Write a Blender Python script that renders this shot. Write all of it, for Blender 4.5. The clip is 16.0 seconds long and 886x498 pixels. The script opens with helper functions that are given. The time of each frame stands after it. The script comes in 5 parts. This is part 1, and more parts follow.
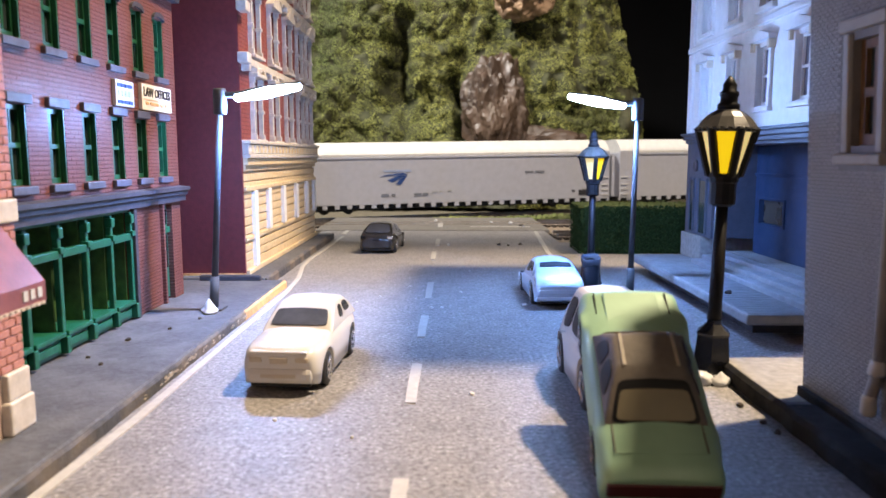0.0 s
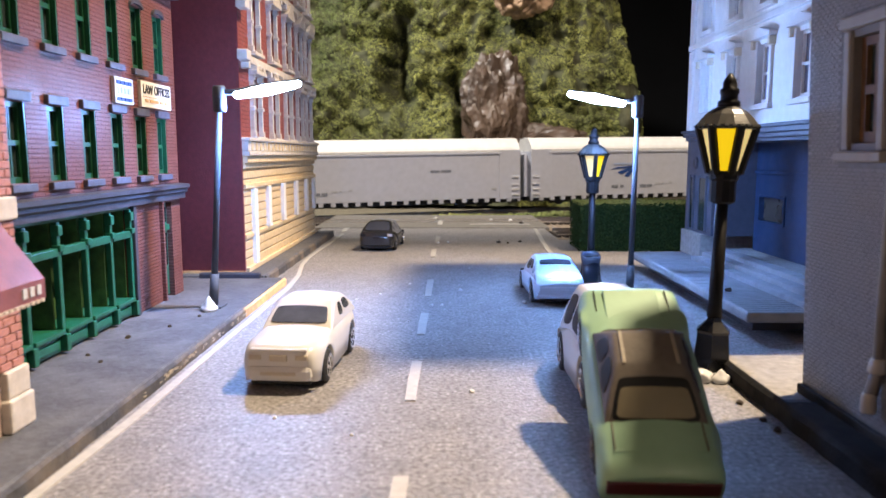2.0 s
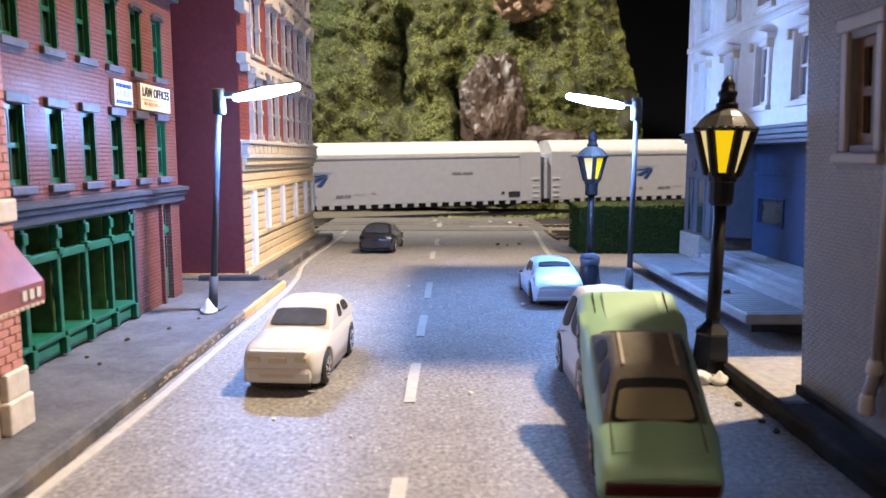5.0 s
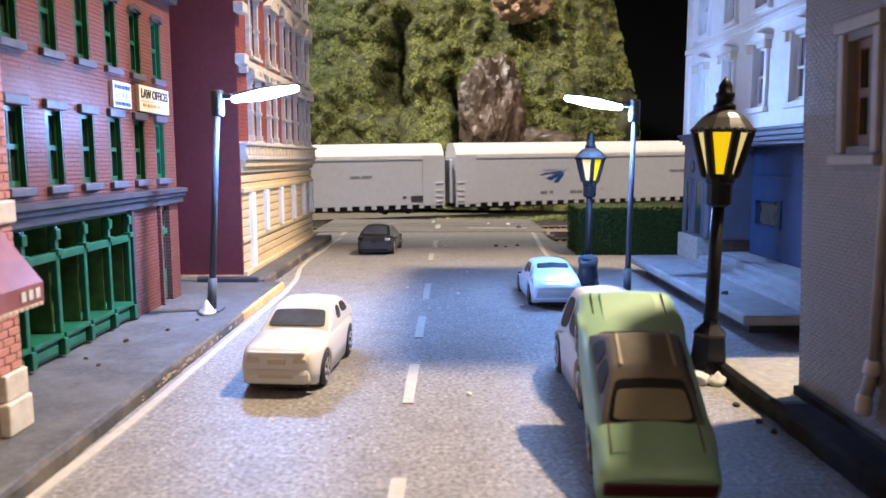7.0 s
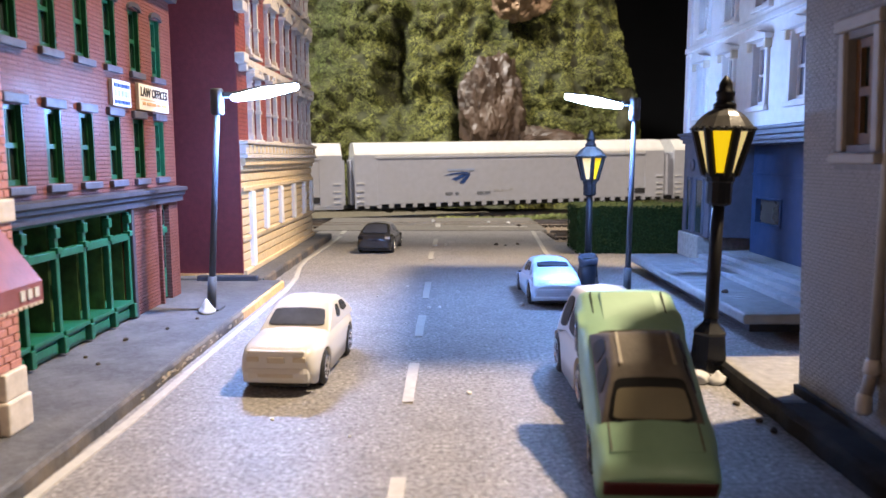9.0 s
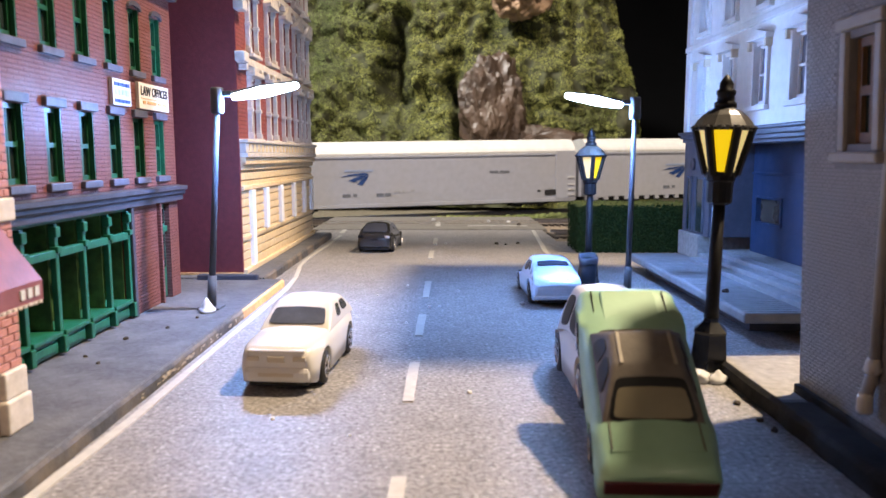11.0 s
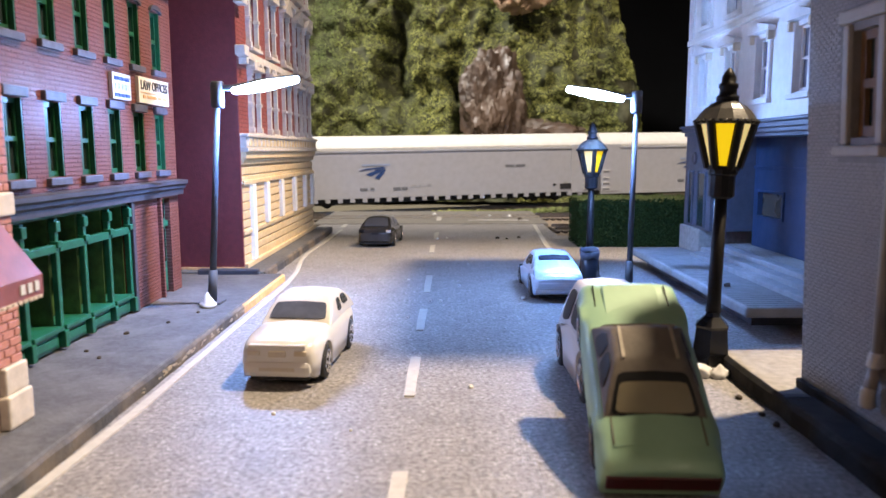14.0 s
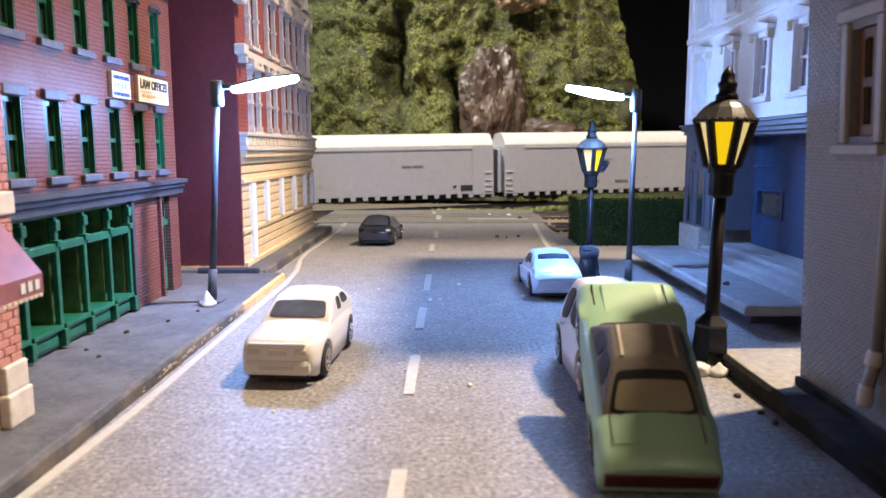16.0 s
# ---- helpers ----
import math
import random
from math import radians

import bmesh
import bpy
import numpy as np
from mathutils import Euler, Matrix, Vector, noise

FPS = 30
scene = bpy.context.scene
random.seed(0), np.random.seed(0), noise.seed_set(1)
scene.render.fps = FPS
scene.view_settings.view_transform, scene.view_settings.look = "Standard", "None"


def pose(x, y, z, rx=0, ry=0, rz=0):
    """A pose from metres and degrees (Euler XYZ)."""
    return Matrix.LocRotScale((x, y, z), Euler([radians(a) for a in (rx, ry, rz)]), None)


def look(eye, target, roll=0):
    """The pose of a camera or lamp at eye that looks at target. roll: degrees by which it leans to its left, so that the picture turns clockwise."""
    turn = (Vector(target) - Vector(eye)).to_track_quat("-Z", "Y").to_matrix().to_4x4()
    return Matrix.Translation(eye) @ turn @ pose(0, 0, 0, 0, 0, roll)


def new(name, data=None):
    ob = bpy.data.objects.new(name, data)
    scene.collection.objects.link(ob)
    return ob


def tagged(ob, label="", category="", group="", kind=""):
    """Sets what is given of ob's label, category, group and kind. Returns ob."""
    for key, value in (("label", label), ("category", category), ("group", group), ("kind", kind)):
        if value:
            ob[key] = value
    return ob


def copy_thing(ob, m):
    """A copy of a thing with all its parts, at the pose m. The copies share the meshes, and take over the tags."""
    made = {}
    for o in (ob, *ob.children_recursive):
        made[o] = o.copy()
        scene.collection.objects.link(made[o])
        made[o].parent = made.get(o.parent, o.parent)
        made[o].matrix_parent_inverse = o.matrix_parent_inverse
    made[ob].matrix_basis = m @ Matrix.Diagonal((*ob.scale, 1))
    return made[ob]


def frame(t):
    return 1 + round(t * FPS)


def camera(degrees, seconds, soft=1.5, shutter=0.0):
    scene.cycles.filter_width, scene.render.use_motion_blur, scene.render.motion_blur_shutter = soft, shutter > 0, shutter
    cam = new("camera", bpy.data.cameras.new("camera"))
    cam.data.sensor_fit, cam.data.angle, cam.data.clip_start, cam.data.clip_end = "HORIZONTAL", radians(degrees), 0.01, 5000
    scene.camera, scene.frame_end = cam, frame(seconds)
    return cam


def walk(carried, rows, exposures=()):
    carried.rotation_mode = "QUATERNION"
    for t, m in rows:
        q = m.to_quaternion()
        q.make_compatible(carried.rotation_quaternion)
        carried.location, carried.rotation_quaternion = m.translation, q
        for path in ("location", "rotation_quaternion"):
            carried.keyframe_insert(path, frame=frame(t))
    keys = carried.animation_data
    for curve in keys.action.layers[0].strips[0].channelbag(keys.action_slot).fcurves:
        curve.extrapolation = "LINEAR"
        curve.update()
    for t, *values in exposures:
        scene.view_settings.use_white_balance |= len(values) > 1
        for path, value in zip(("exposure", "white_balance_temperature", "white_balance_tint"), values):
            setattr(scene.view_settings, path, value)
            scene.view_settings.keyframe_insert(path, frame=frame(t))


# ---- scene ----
cam = camera(62, 16.0)
cam.data.dof.use_dof = True
cam.data.dof.focus_distance = 0.45
cam.data.dof.aperture_fstop = 22


def cam_pose(x, y, z, tilt, turn, lean):
    return pose(x, y, z, 90 + tilt, 0, turn) @ pose(0, 0, 0, 0, 0, lean)


walk(cam, [
    (0.0, cam_pose(0.00000, -0.00000, 0.08860, -7.121, 0.263, 0.000)),
    (0.5, cam_pose(0.00008, -0.00043, 0.08839, -6.912, 0.252, 0.008)),
    (1.0, cam_pose(0.00009, -0.00043, 0.08850, -6.934, 0.252, 0.027)),
    (1.5, cam_pose(0.00001, -0.00004, 0.08860, -7.187, 0.265, 0.001)),
    (2.0, cam_pose(-0.00001, 0.00024, 0.08861, -7.320, 0.248, 0.001)),
    (2.5, cam_pose(0.00010, 0.00016, 0.08842, -7.308, 0.260, -0.040)),
    (3.0, cam_pose(0.00011, 0.00023, 0.08852, -7.257, 0.262, -0.044)),
    (3.5, cam_pose(0.00003, -0.00015, 0.08849, -7.170, 0.202, 0.002)),
    (4.0, cam_pose(0.00011, -0.00019, 0.08843, -7.128, 0.211, -0.038)),
    (6.5, cam_pose(0.00010, -0.00041, 0.08830, -7.047, 0.136, -0.053)),
    (7.0, cam_pose(0.00012, -0.00083, 0.08826, -6.978, 0.077, -0.059)),
    (7.5, cam_pose(0.00024, -0.00058, 0.08858, -7.169, 0.087, -0.079)),
    (8.0, cam_pose(0.00011, 0.00007, 0.08841, -7.302, 0.084, -0.068)),
    (8.5, cam_pose(0.00011, -0.00014, 0.08820, -7.249, 0.089, -0.092)),
    (9.0, cam_pose(0.00025, -0.00053, 0.08834, -7.096, 0.088, -0.059)),
    (11.5, cam_pose(0.00008, -0.00021, 0.08833, -7.179, 0.087, -0.037)),
    (12.0, cam_pose(0.00021, -0.00024, 0.08850, -7.133, 0.097, -0.067)),
    (12.5, cam_pose(0.00022, -0.00047, 0.08836, -7.018, 0.084, -0.037)),
    (13.0, cam_pose(0.00019, -0.00031, 0.08825, -7.123, 0.095, -0.070)),
    (13.5, cam_pose(0.00016, -0.00018, 0.08813, -7.358, 0.131, -0.062)),
    (14.0, cam_pose(0.00001, 0.00056, 0.08822, -7.605, 0.156, -0.094)),
    (14.5, cam_pose(0.00011, 0.00051, 0.08814, -7.724, 0.178, -0.095)),
    (15.0, cam_pose(0.00004, 0.00055, 0.08842, -7.814, 0.151, -0.076)),
    (15.5, cam_pose(0.00009, 0.00052, 0.08827, -7.754, 0.156, -0.118)),
    (16.0, cam_pose(0.00018, 0.00017, 0.08818, -7.693, 0.144, -0.121)),
])

# ---- world and lights ----
scene.view_settings.exposure = -0.31
world = bpy.data.worlds.new("dark_room")
scene.world = world
world.use_nodes = True
world.node_tree.nodes["Background"].inputs[0].default_value = (1.0, 0.82, 0.62, 1)
world.node_tree.nodes["Background"].inputs[1].default_value = 0.012


def area_lamp(name, eye, target, size, power, colour, spread=180):
    data = bpy.data.lights.new(name, "AREA")
    data.shape, data.size, data.energy, data.color = "DISK", size, power, colour
    data.spread = radians(spread)
    ob = new(name, data)
    ob.matrix_world = look(eye, target)
    return ob


COOL = (0.22, 0.42, 1.0)
# warm lamps over the layout and behind the camera, all out of view
# added to light the train's side and the hill; narrow spread spares the street
area_lamp("added_room_light", (-0.72, 0.92, 1.35), (0.0, 1.6, 0.25), 0.12, 11.0, (1.0, 0.95, 0.90), 84)


def spot_lamp(eye, target, size, power, colour, blend):
    data = bpy.data.lights.new("unseen_spot_light", "SPOT")
    data.energy, data.color, data.shadow_soft_size, data.spot_size, data.spot_blend = power, colour, 0.045, radians(size), blend
    new("unseen_spot_light", data).matrix_world = look(eye, target)


# key from the right, placed by the cars' shadows; its cone spares the far road
spot_lamp((0.72, 0.495, 1.42), (-0.02, 0.14, 0.0), 46, 340.0, (1.0, 0.77, 0.52), 0.5)
# added spot that brightens only the train and the mountain
spot_lamp((0.30, 0.20, 1.50), (0.0, 1.5, 0.30), 53, 170.0, (1.0, 0.84, 0.68), 0.3)
# added fill lamp behind the camera for faces turned towards it
area_lamp("added_room_light", (0.30, -0.85, 0.75), (-0.05, 0.4, 0.0), 0.25, 2.0, (1.0, 0.82, 0.62))

# ---- materials ----
def mat(name, col, rough=0.6, var=0.15, scale=250.0, bump=0.15, bscale=900.0, metal=0.0, stain=None,
        stain_amount=0.3, depth=0.0004, spec=0.5, coat=0.0):
    m = bpy.data.materials.new(name)
    m.use_nodes = True
    nt = m.node_tree
    b = nt.nodes["Principled BSDF"]
    tc = nt.nodes.new("ShaderNodeTexCoord")

    def noise_tex(s, detail=5.0):
        n = nt.nodes.new("ShaderNodeTexNoise")
        n.inputs["Scale"].default_value, n.inputs["Detail"].default_value = s, detail
        nt.links.new(tc.outputs["Object"], n.inputs["Vector"])
        return n.outputs["Fac"]

    def ramp(fac, a, c, lo=0.3, hi=0.7):
        r = nt.nodes.new("ShaderNodeValToRGB")
        r.color_ramp.elements[0].position, r.color_ramp.elements[1].position = lo, hi
        r.color_ramp.elements[0].color, r.color_ramp.elements[1].color = (*a, 1), (*c, 1)
        nt.links.new(fac, r.inputs[0])
        return r.outputs["Color"]

    c1 = tuple(max(0, v * (1 - var)) for v in col)
    c2 = tuple(min(1, v * (1 + var)) for v in col)
    out = ramp(noise_tex(scale), c1, c2)
    mix = nt.nodes.new("ShaderNodeMix")
    mix.data_type = "RGBA"
    sc = stain if stain else tuple(v * 0.6 for v in col)
    fac = ramp(noise_tex(scale / 9.0, 6.0), (0, 0, 0), (stain_amount,) * 3, 0.45, 0.75)
    nt.links.new(fac, mix.inputs["Factor"])
    nt.links.new(out, mix.inputs[6])
    mix.inputs[7].default_value = (*sc, 1)
    nt.links.new(mix.outputs[2], b.inputs["Base Color"])
    rr = ramp(noise_tex(scale / 3.0), (max(0.03, rough - 0.08),) * 3, (min(1, rough + 0.08),) * 3)
    nt.links.new(rr, b.inputs["Roughness"])
    b.inputs["Metallic"].default_value = metal
    b.inputs["Specular IOR Level"].default_value = spec
    b.inputs["Coat Weight"].default_value = coat
    if bump:
        bm_ = nt.nodes.new("ShaderNodeBump")
        bm_.inputs["Strength"].default_value, bm_.inputs["Distance"].default_value = bump, depth
        nt.links.new(noise_tex(bscale, 3.0), bm_.inputs["Height"])
        nt.links.new(bm_.outputs["Normal"], b.inputs["Normal"])
    return m


def brick_mat(name, col_a, col_b, mortar, width, height, rough=0.6, axis="XZ", gap=0.0005, strength=0.6):
    """Moulded plastic brickwork: courses in the plane of the wall (object space)."""
    m = mat(name, col_a, rough, 0.15, 200, 0.0, spec=0.35)
    nt = m.node_tree
    b = nt.nodes["Principled BSDF"]
    tc = nt.nodes.new("ShaderNodeTexCoord")
    sep = nt.nodes.new("ShaderNodeSeparateXYZ")
    com = nt.nodes.new("ShaderNodeCombineXYZ")
    nt.links.new(tc.outputs["Object"], sep.inputs[0])
    nt.links.new(sep.outputs[axis[0]], com.inputs[0])
    nt.links.new(sep.outputs[axis[1]], com.inputs[1])
    br = nt.nodes.new("ShaderNodeTexBrick")
    br.inputs["Scale"].default_value = 1.0
    br.inputs["Brick Width"].default_value, br.inputs["Row Height"].default_value = width, height
    br.inputs["Mortar Size"].default_value = gap
    br.inputs["Mortar Smooth"].default_value = 0.4
    br.inputs["Color1"].default_value, br.inputs["Color2"].default_value = (*col_a, 1), (*col_b, 1)
    br.inputs["Mortar"].default_value = (*mortar, 1)
    nt.links.new(com.outputs[0], br.inputs["Vector"])
    base_link = b.inputs["Base Color"].links[0].from_socket
    mix = nt.nodes.new("ShaderNodeMix")
    mix.data_type = "RGBA"
    mix.inputs["Factor"].default_value = 0.65
    nt.links.new(base_link, mix.inputs[6])
    nt.links.new(br.outputs["Color"], mix.inputs[7])
    nt.links.new(mix.outputs[2], b.inputs["Base Color"])
    inv = nt.nodes.new("ShaderNodeMath")
    inv.operation = "SUBTRACT"
    inv.inputs[0].default_value = 1.0
    nt.links.new(br.outputs["Fac"], inv.inputs[1])
    bp = nt.nodes.new("ShaderNodeBump")
    bp.inputs["Strength"].default_value, bp.inputs["Distance"].default_value = strength, 0.0005
    nt.links.new(inv.outputs[0], bp.inputs["Height"])
    nt.links.new(bp.outputs["Normal"], b.inputs["Normal"])
    return m


def glow(name, col, strength):
    m = bpy.data.materials.new(name)
    m.use_nodes = True
    b = m.node_tree.nodes["Principled BSDF"]
    b.inputs["Base Color"].default_value = (*[v * 0.3 for v in col], 1)
    b.inputs["Emission Color"].default_value = (*col, 1)
    b.inputs["Emission Strength"].default_value = strength
    return m


def road_mat(name):
    """Grey street board with fine pale and dark grains and broad wear."""
    m = mat(name, (0.215, 0.207, 0.208), 0.5, 0.6, 600, 0.7, 900, stain=(0.10, 0.095, 0.09), stain_amount=0.45)
    nt = m.node_tree
    b = nt.nodes["Principled BSDF"]
    tc = nt.nodes.new("ShaderNodeTexCoord")
    v = nt.nodes.new("ShaderNodeTexVoronoi")
    v.inputs["Scale"].default_value = 330
    nt.links.new(tc.outputs["Object"], v.inputs["Vector"])
    r = nt.nodes.new("ShaderNodeValToRGB")
    r.color_ramp.elements[0].position, r.color_ramp.elements[1].position = 0.10, 0.24
    r.color_ramp.elements[0].color, r.color_ramp.elements[1].color = (1, 1, 1, 1), (0, 0, 0, 1)
    nt.links.new(v.outputs["Distance"], r.inputs[0])
    n = nt.nodes.new("ShaderNodeTexNoise")
    n.inputs["Scale"].default_value = 160
    nt.links.new(tc.outputs["Object"], n.inputs["Vector"])
    mul = nt.nodes.new("ShaderNodeMath")
    mul.operation = "MULTIPLY"
    nt.links.new(r.outputs[0], mul.inputs[0])
    nt.links.new(n.outputs["Fac"], mul.inputs[1])
    mix = nt.nodes.new("ShaderNodeMix")
    mix.data_type = "RGBA"
    nt.links.new(mul.outputs[0], mix.inputs["Factor"])
    nt.links.new(b.inputs["Base Color"].links[0].from_socket, mix.inputs[6])
    mix.inputs[7].default_value = (0.55, 0.54, 0.55, 1)
    nt.links.new(mix.outputs[2], b.inputs["Base Color"])
    return m


def leaf_mat():
    """Foam foliage: yellow-green to dark green in broad patches, each flake a little different."""
    m = mat("foliage", (0.215, 0.225, 0.058), 0.85, 0.4, 22, 0.3, stain=(0.045, 0.095, 0.040), stain_amount=0.85)
    nt = m.node_tree
    b = nt.nodes["Principled BSDF"]
    g = nt.nodes.new("ShaderNodeNewGeometry")
    r = nt.nodes.new("ShaderNodeMapRange")
    r.inputs["To Min"].default_value, r.inputs["To Max"].default_value = 0.5, 1.3
    nt.links.new(g.outputs["Random Per Island"], r.inputs["Value"])
    h = nt.nodes.new("ShaderNodeHueSaturation")
    nt.links.new(r.outputs[0], h.inputs["Value"])
    nt.links.new(b.inputs["Base Color"].links[0].from_socket, h.inputs["Color"])
    nt.links.new(h.outputs[0], b.inputs["Base Color"])
    return m


M = {}
M["road"] = road_mat("road_surface")
M["road_far"] = mat("crossing_surface", (0.16, 0.15, 0.135), 0.7, 0.25, 300, 0.5, 700)
M["chip"] = mat("chipped_kerb", (0.36, 0.31, 0.25), 0.8, 0.4, 900, 0.4)
M["paint"] = mat("road_paint", (0.40, 0.39, 0.37), 0.6, 0.1, 300, 0.2, stain=(0.4, 0.38, 0.34), stain_amount=0.4)
M["walk"] = mat("pavement_surface", (0.070, 0.072, 0.080), 0.75, 0.3, 500, 0.5, 900, stain=(0.16, 0.16, 0.17), stain_amount=0.5)
M["kerb"] = mat("kerb_edge", (0.05, 0.05, 0.055), 0.7, 0.3, 300, 0.5, stain=(0.38, 0.28, 0.18), stain_amount=0.6)
M["tan"] = mat("raw_wood_edge", (0.72, 0.42, 0.17), 0.7, 0.2, 300, 0.4, stain=(0.2, 0.15, 0.1), stain_amount=0.5)
M["concrete"] = mat("concrete", (0.25, 0.24, 0.23), 0.8, 0.2, 300, 0.4)
M["brick"] = brick_mat("purple_red_brick", (0.175, 0.058, 0.044), (0.15, 0.047, 0.036), (0.11, 0.040, 0.033), 0.0075, 0.0019, rough=0.5, strength=0.9)
M["brick_near"] = mat("red_brick", (0.42, 0.19, 0.16), 0.6, 0.2, 500, 0.4)
M["mortar"] = mat("mortar", (0.42, 0.32, 0.28), 0.8, 0.15, 500, 0.3)
M["green"] = mat("green_trim_paint", (0.010, 0.105, 0.058), 0.4, 0.25, 200, 0.2, coat=0.1)
M["green_frame"] = mat("dark_green_window_paint", (0.010, 0.075, 0.028), 0.4, 0.25, 200, 0.2)
M["slate"] = mat("dark_trim", (0.045, 0.042, 0.052), 0.55, 0.2, 300, 0.2)
M["lintel"] = mat("blue_grey_stone_trim", (0.085, 0.088, 0.12), 0.55, 0.2, 300, 0.2)
# near-black colour stands in for the shade of rooms behind the windows
M["dark"] = mat("unlit_interior", (0.012, 0.016, 0.012), 0.6, 0.3, 100, 0)
M["oxblood"] = mat("dark_red_wall", (0.15, 0.022, 0.024), 0.55, 0.15, 300, 0.4, 900)
M["red_brick"] = brick_mat("bright_red_brick", (0.25, 0.068, 0.062), (0.21, 0.055, 0.050), (0.11, 0.026, 0.024), 0.007, 0.0028)
M["stone"] = mat("cream_stone", (0.56, 0.51, 0.46), 0.6, 0.15, 250, 0.2)
M["yellow"] = mat("yellow_stone", (0.60, 0.465, 0.28), 0.6, 0.12, 250, 0.2, stain=(0.4, 0.28, 0.14))
M["white_wall"] = mat("white_wall", (0.74, 0.73, 0.71), 0.55, 0.06, 150, 0.15)
M["cream"] = mat("cream_wall", (0.66, 0.58, 0.44), 0.6, 0.1, 200, 0.15)
M["blue"] = mat("blue_wall", (0.016, 0.036, 0.085), 0.5, 0.15, 200, 0.3, 1200)
M["bluegrey"] = mat("blue_grey_pier", (0.055, 0.062, 0.085), 0.55, 0.15, 200, 0.2)
M["greywall"] = brick_mat("grey_brick", (0.235, 0.235, 0.25), (0.225, 0.225, 0.24), (0.16, 0.16, 0.175), 0.003, 0.00122, strength=0.8)
M["grey_brick_piece"] = mat("grey_painted_brick", (0.235, 0.235, 0.25), 0.5, 0.1, 400, 0.2, 900)
M["grey_mortar"] = mat("grey_painted_mortar", (0.17, 0.17, 0.185), 0.6, 0.1, 400, 0.2)
M["brown"] = mat("brown_wood_window", (0.15, 0.085, 0.04), 0.5, 0.2, 200, 0.2)
M["black"] = mat("black_paint", (0.009, 0.009, 0.010), 0.45, 0.2, 200, 0.1, spec=0.15)
M["black_gloss"] = mat("worn_black_gloss", (0.05, 0.047, 0.042), 0.32, 0.3, 200, 0.3, spec=0.6)
M["black_shine"] = mat("shiny_black_plastic", (0.010, 0.010, 0.011), 0.25, 0.2, 200, 0.1, spec=0.5)
M["steel"] = mat("grey_painted_steel", (0.065, 0.068, 0.076), 0.6, 0.1, 200, 0.1, spec=0.25)
M["glue"] = mat("clear_glue_blob", (0.60, 0.60, 0.60), 0.15, 0.05, 200, 0.1)
M["train"] = mat("silver_grey_train", (0.45, 0.46, 0.52), 0.5, 0.05, 120, 0.1, stain=(0.45, 0.43, 0.40))
M["roof"] = mat("white_roof", (0.66, 0.65, 0.63), 0.5, 0.06, 120, 0.1)
M["rail"] = mat("rail_metal", (0.32, 0.28, 0.24), 0.4, 0.2, 300, 0.1, metal=0.8)
M["tie"] = mat("dark_sleeper", (0.045, 0.035, 0.028), 0.8, 0.3, 300, 0.3)
M["ballast"] = mat("ballast", (0.24, 0.19, 0.14), 0.9, 0.5, 500, 1.0, 700)
M["ground"] = mat("layout_ground", (0.16, 0.14, 0.10), 0.9, 0.4, 200, 0.8, 500)
M["navy"] = mat("navy_blue_marking", (0.02, 0.06, 0.22), 0.5, 0.05, 100, 0)
M["greytext"] = mat("grey_marking", (0.18, 0.19, 0.22), 0.5, 0.05, 100, 0)
# one hedge foam in two colours: shaded dark sides, paler lit top
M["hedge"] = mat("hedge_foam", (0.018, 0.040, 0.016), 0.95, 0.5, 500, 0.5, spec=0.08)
M["hedge_lit_top"] = mat("lit_hedge_foam", (0.11, 0.14, 0.055), 0.95, 0.5, 500, 0.5, spec=0.08)
M["kerb_black"] = mat("scuffed_black_kerb", (0.012, 0.012, 0.013), 0.8, 0.3, 300, 0.5, spec=0.15, stain=(0.12, 0.11, 0.10), stain_amount=0.35)
M["bin_blue"] = mat("dark_blue_plastic", (0.007, 0.010, 0.018), 0.4, 0.2, 200, 0.1)
M["bag"] = mat("pale_bag_plastic", (0.05, 0.055, 0.07), 0.35, 0.2, 300, 0.2)
M["leaf"] = leaf_mat()
M["rock"] = mat("brown_rock", (0.060, 0.040, 0.030), 0.45, 0.5, 50, 0.3, 40, depth=0.006, stain=(0.16, 0.105, 0.07), stain_amount=0.5)
M["led"] = glow("white_led", (0.38, 0.58, 1.0), 175.0)
M["amber"] = glow("amber_pane", (1.0, 0.65, 0.006), 1.08)
M["amber_pale"] = glow("pale_amber_pane", (1.0, 0.76, 0.30), 0.85)
M["winglass"] = mat("dark_window_glass", (0.02, 0.03, 0.03), 0.12, 0.3, 80, 0)
M["white_car"] = mat("white_enamel", (0.56, 0.54, 0.52), 0.35, 0.03, 100, 0, coat=0.4)
# darker cream paints the shade in the white car's moulded relief
M["cream_shade"] = mat("shaded_white_enamel", (0.47, 0.41, 0.33), 0.4, 0.05, 120, 0)
M["blue_car"] = mat("pale_blue_enamel", (0.45, 0.58, 0.75), 0.3, 0.03, 100, 0, coat=0.5)
M["dark_car"] = mat("charcoal_enamel", (0.022, 0.022, 0.024), 0.22, 0.1, 100, 0, coat=0.3)
M["green_car"] = mat("pale_green_enamel", (0.25, 0.41, 0.28), 0.5, 0.08, 120, 0.05, coat=0.1)
M["vinyl"] = mat("brown_vinyl_roof", (0.115, 0.10, 0.085), 0.7, 0.15, 300, 0.3)
M["car_glass"] = mat("tinted_car_glass", (0.045, 0.05, 0.065), 0.16, 0.2, 60, 0)
M["red_panel"] = mat("dark_red_tail_panel", (0.06, 0.006, 0.008), 0.4, 0.1, 100, 0)
M["tan_trim"] = mat("worn_tan_trim", (0.27, 0.24, 0.19), 0.6, 0.2, 300, 0.2)
M["screen"] = mat("grey_blue_windscreen", (0.075, 0.085, 0.12), 0.14, 0.4, 90, 0, spec=0.8)
M["tyre"] = mat("black_tyre", (0.015, 0.015, 0.015), 0.7, 0.2, 200, 0)
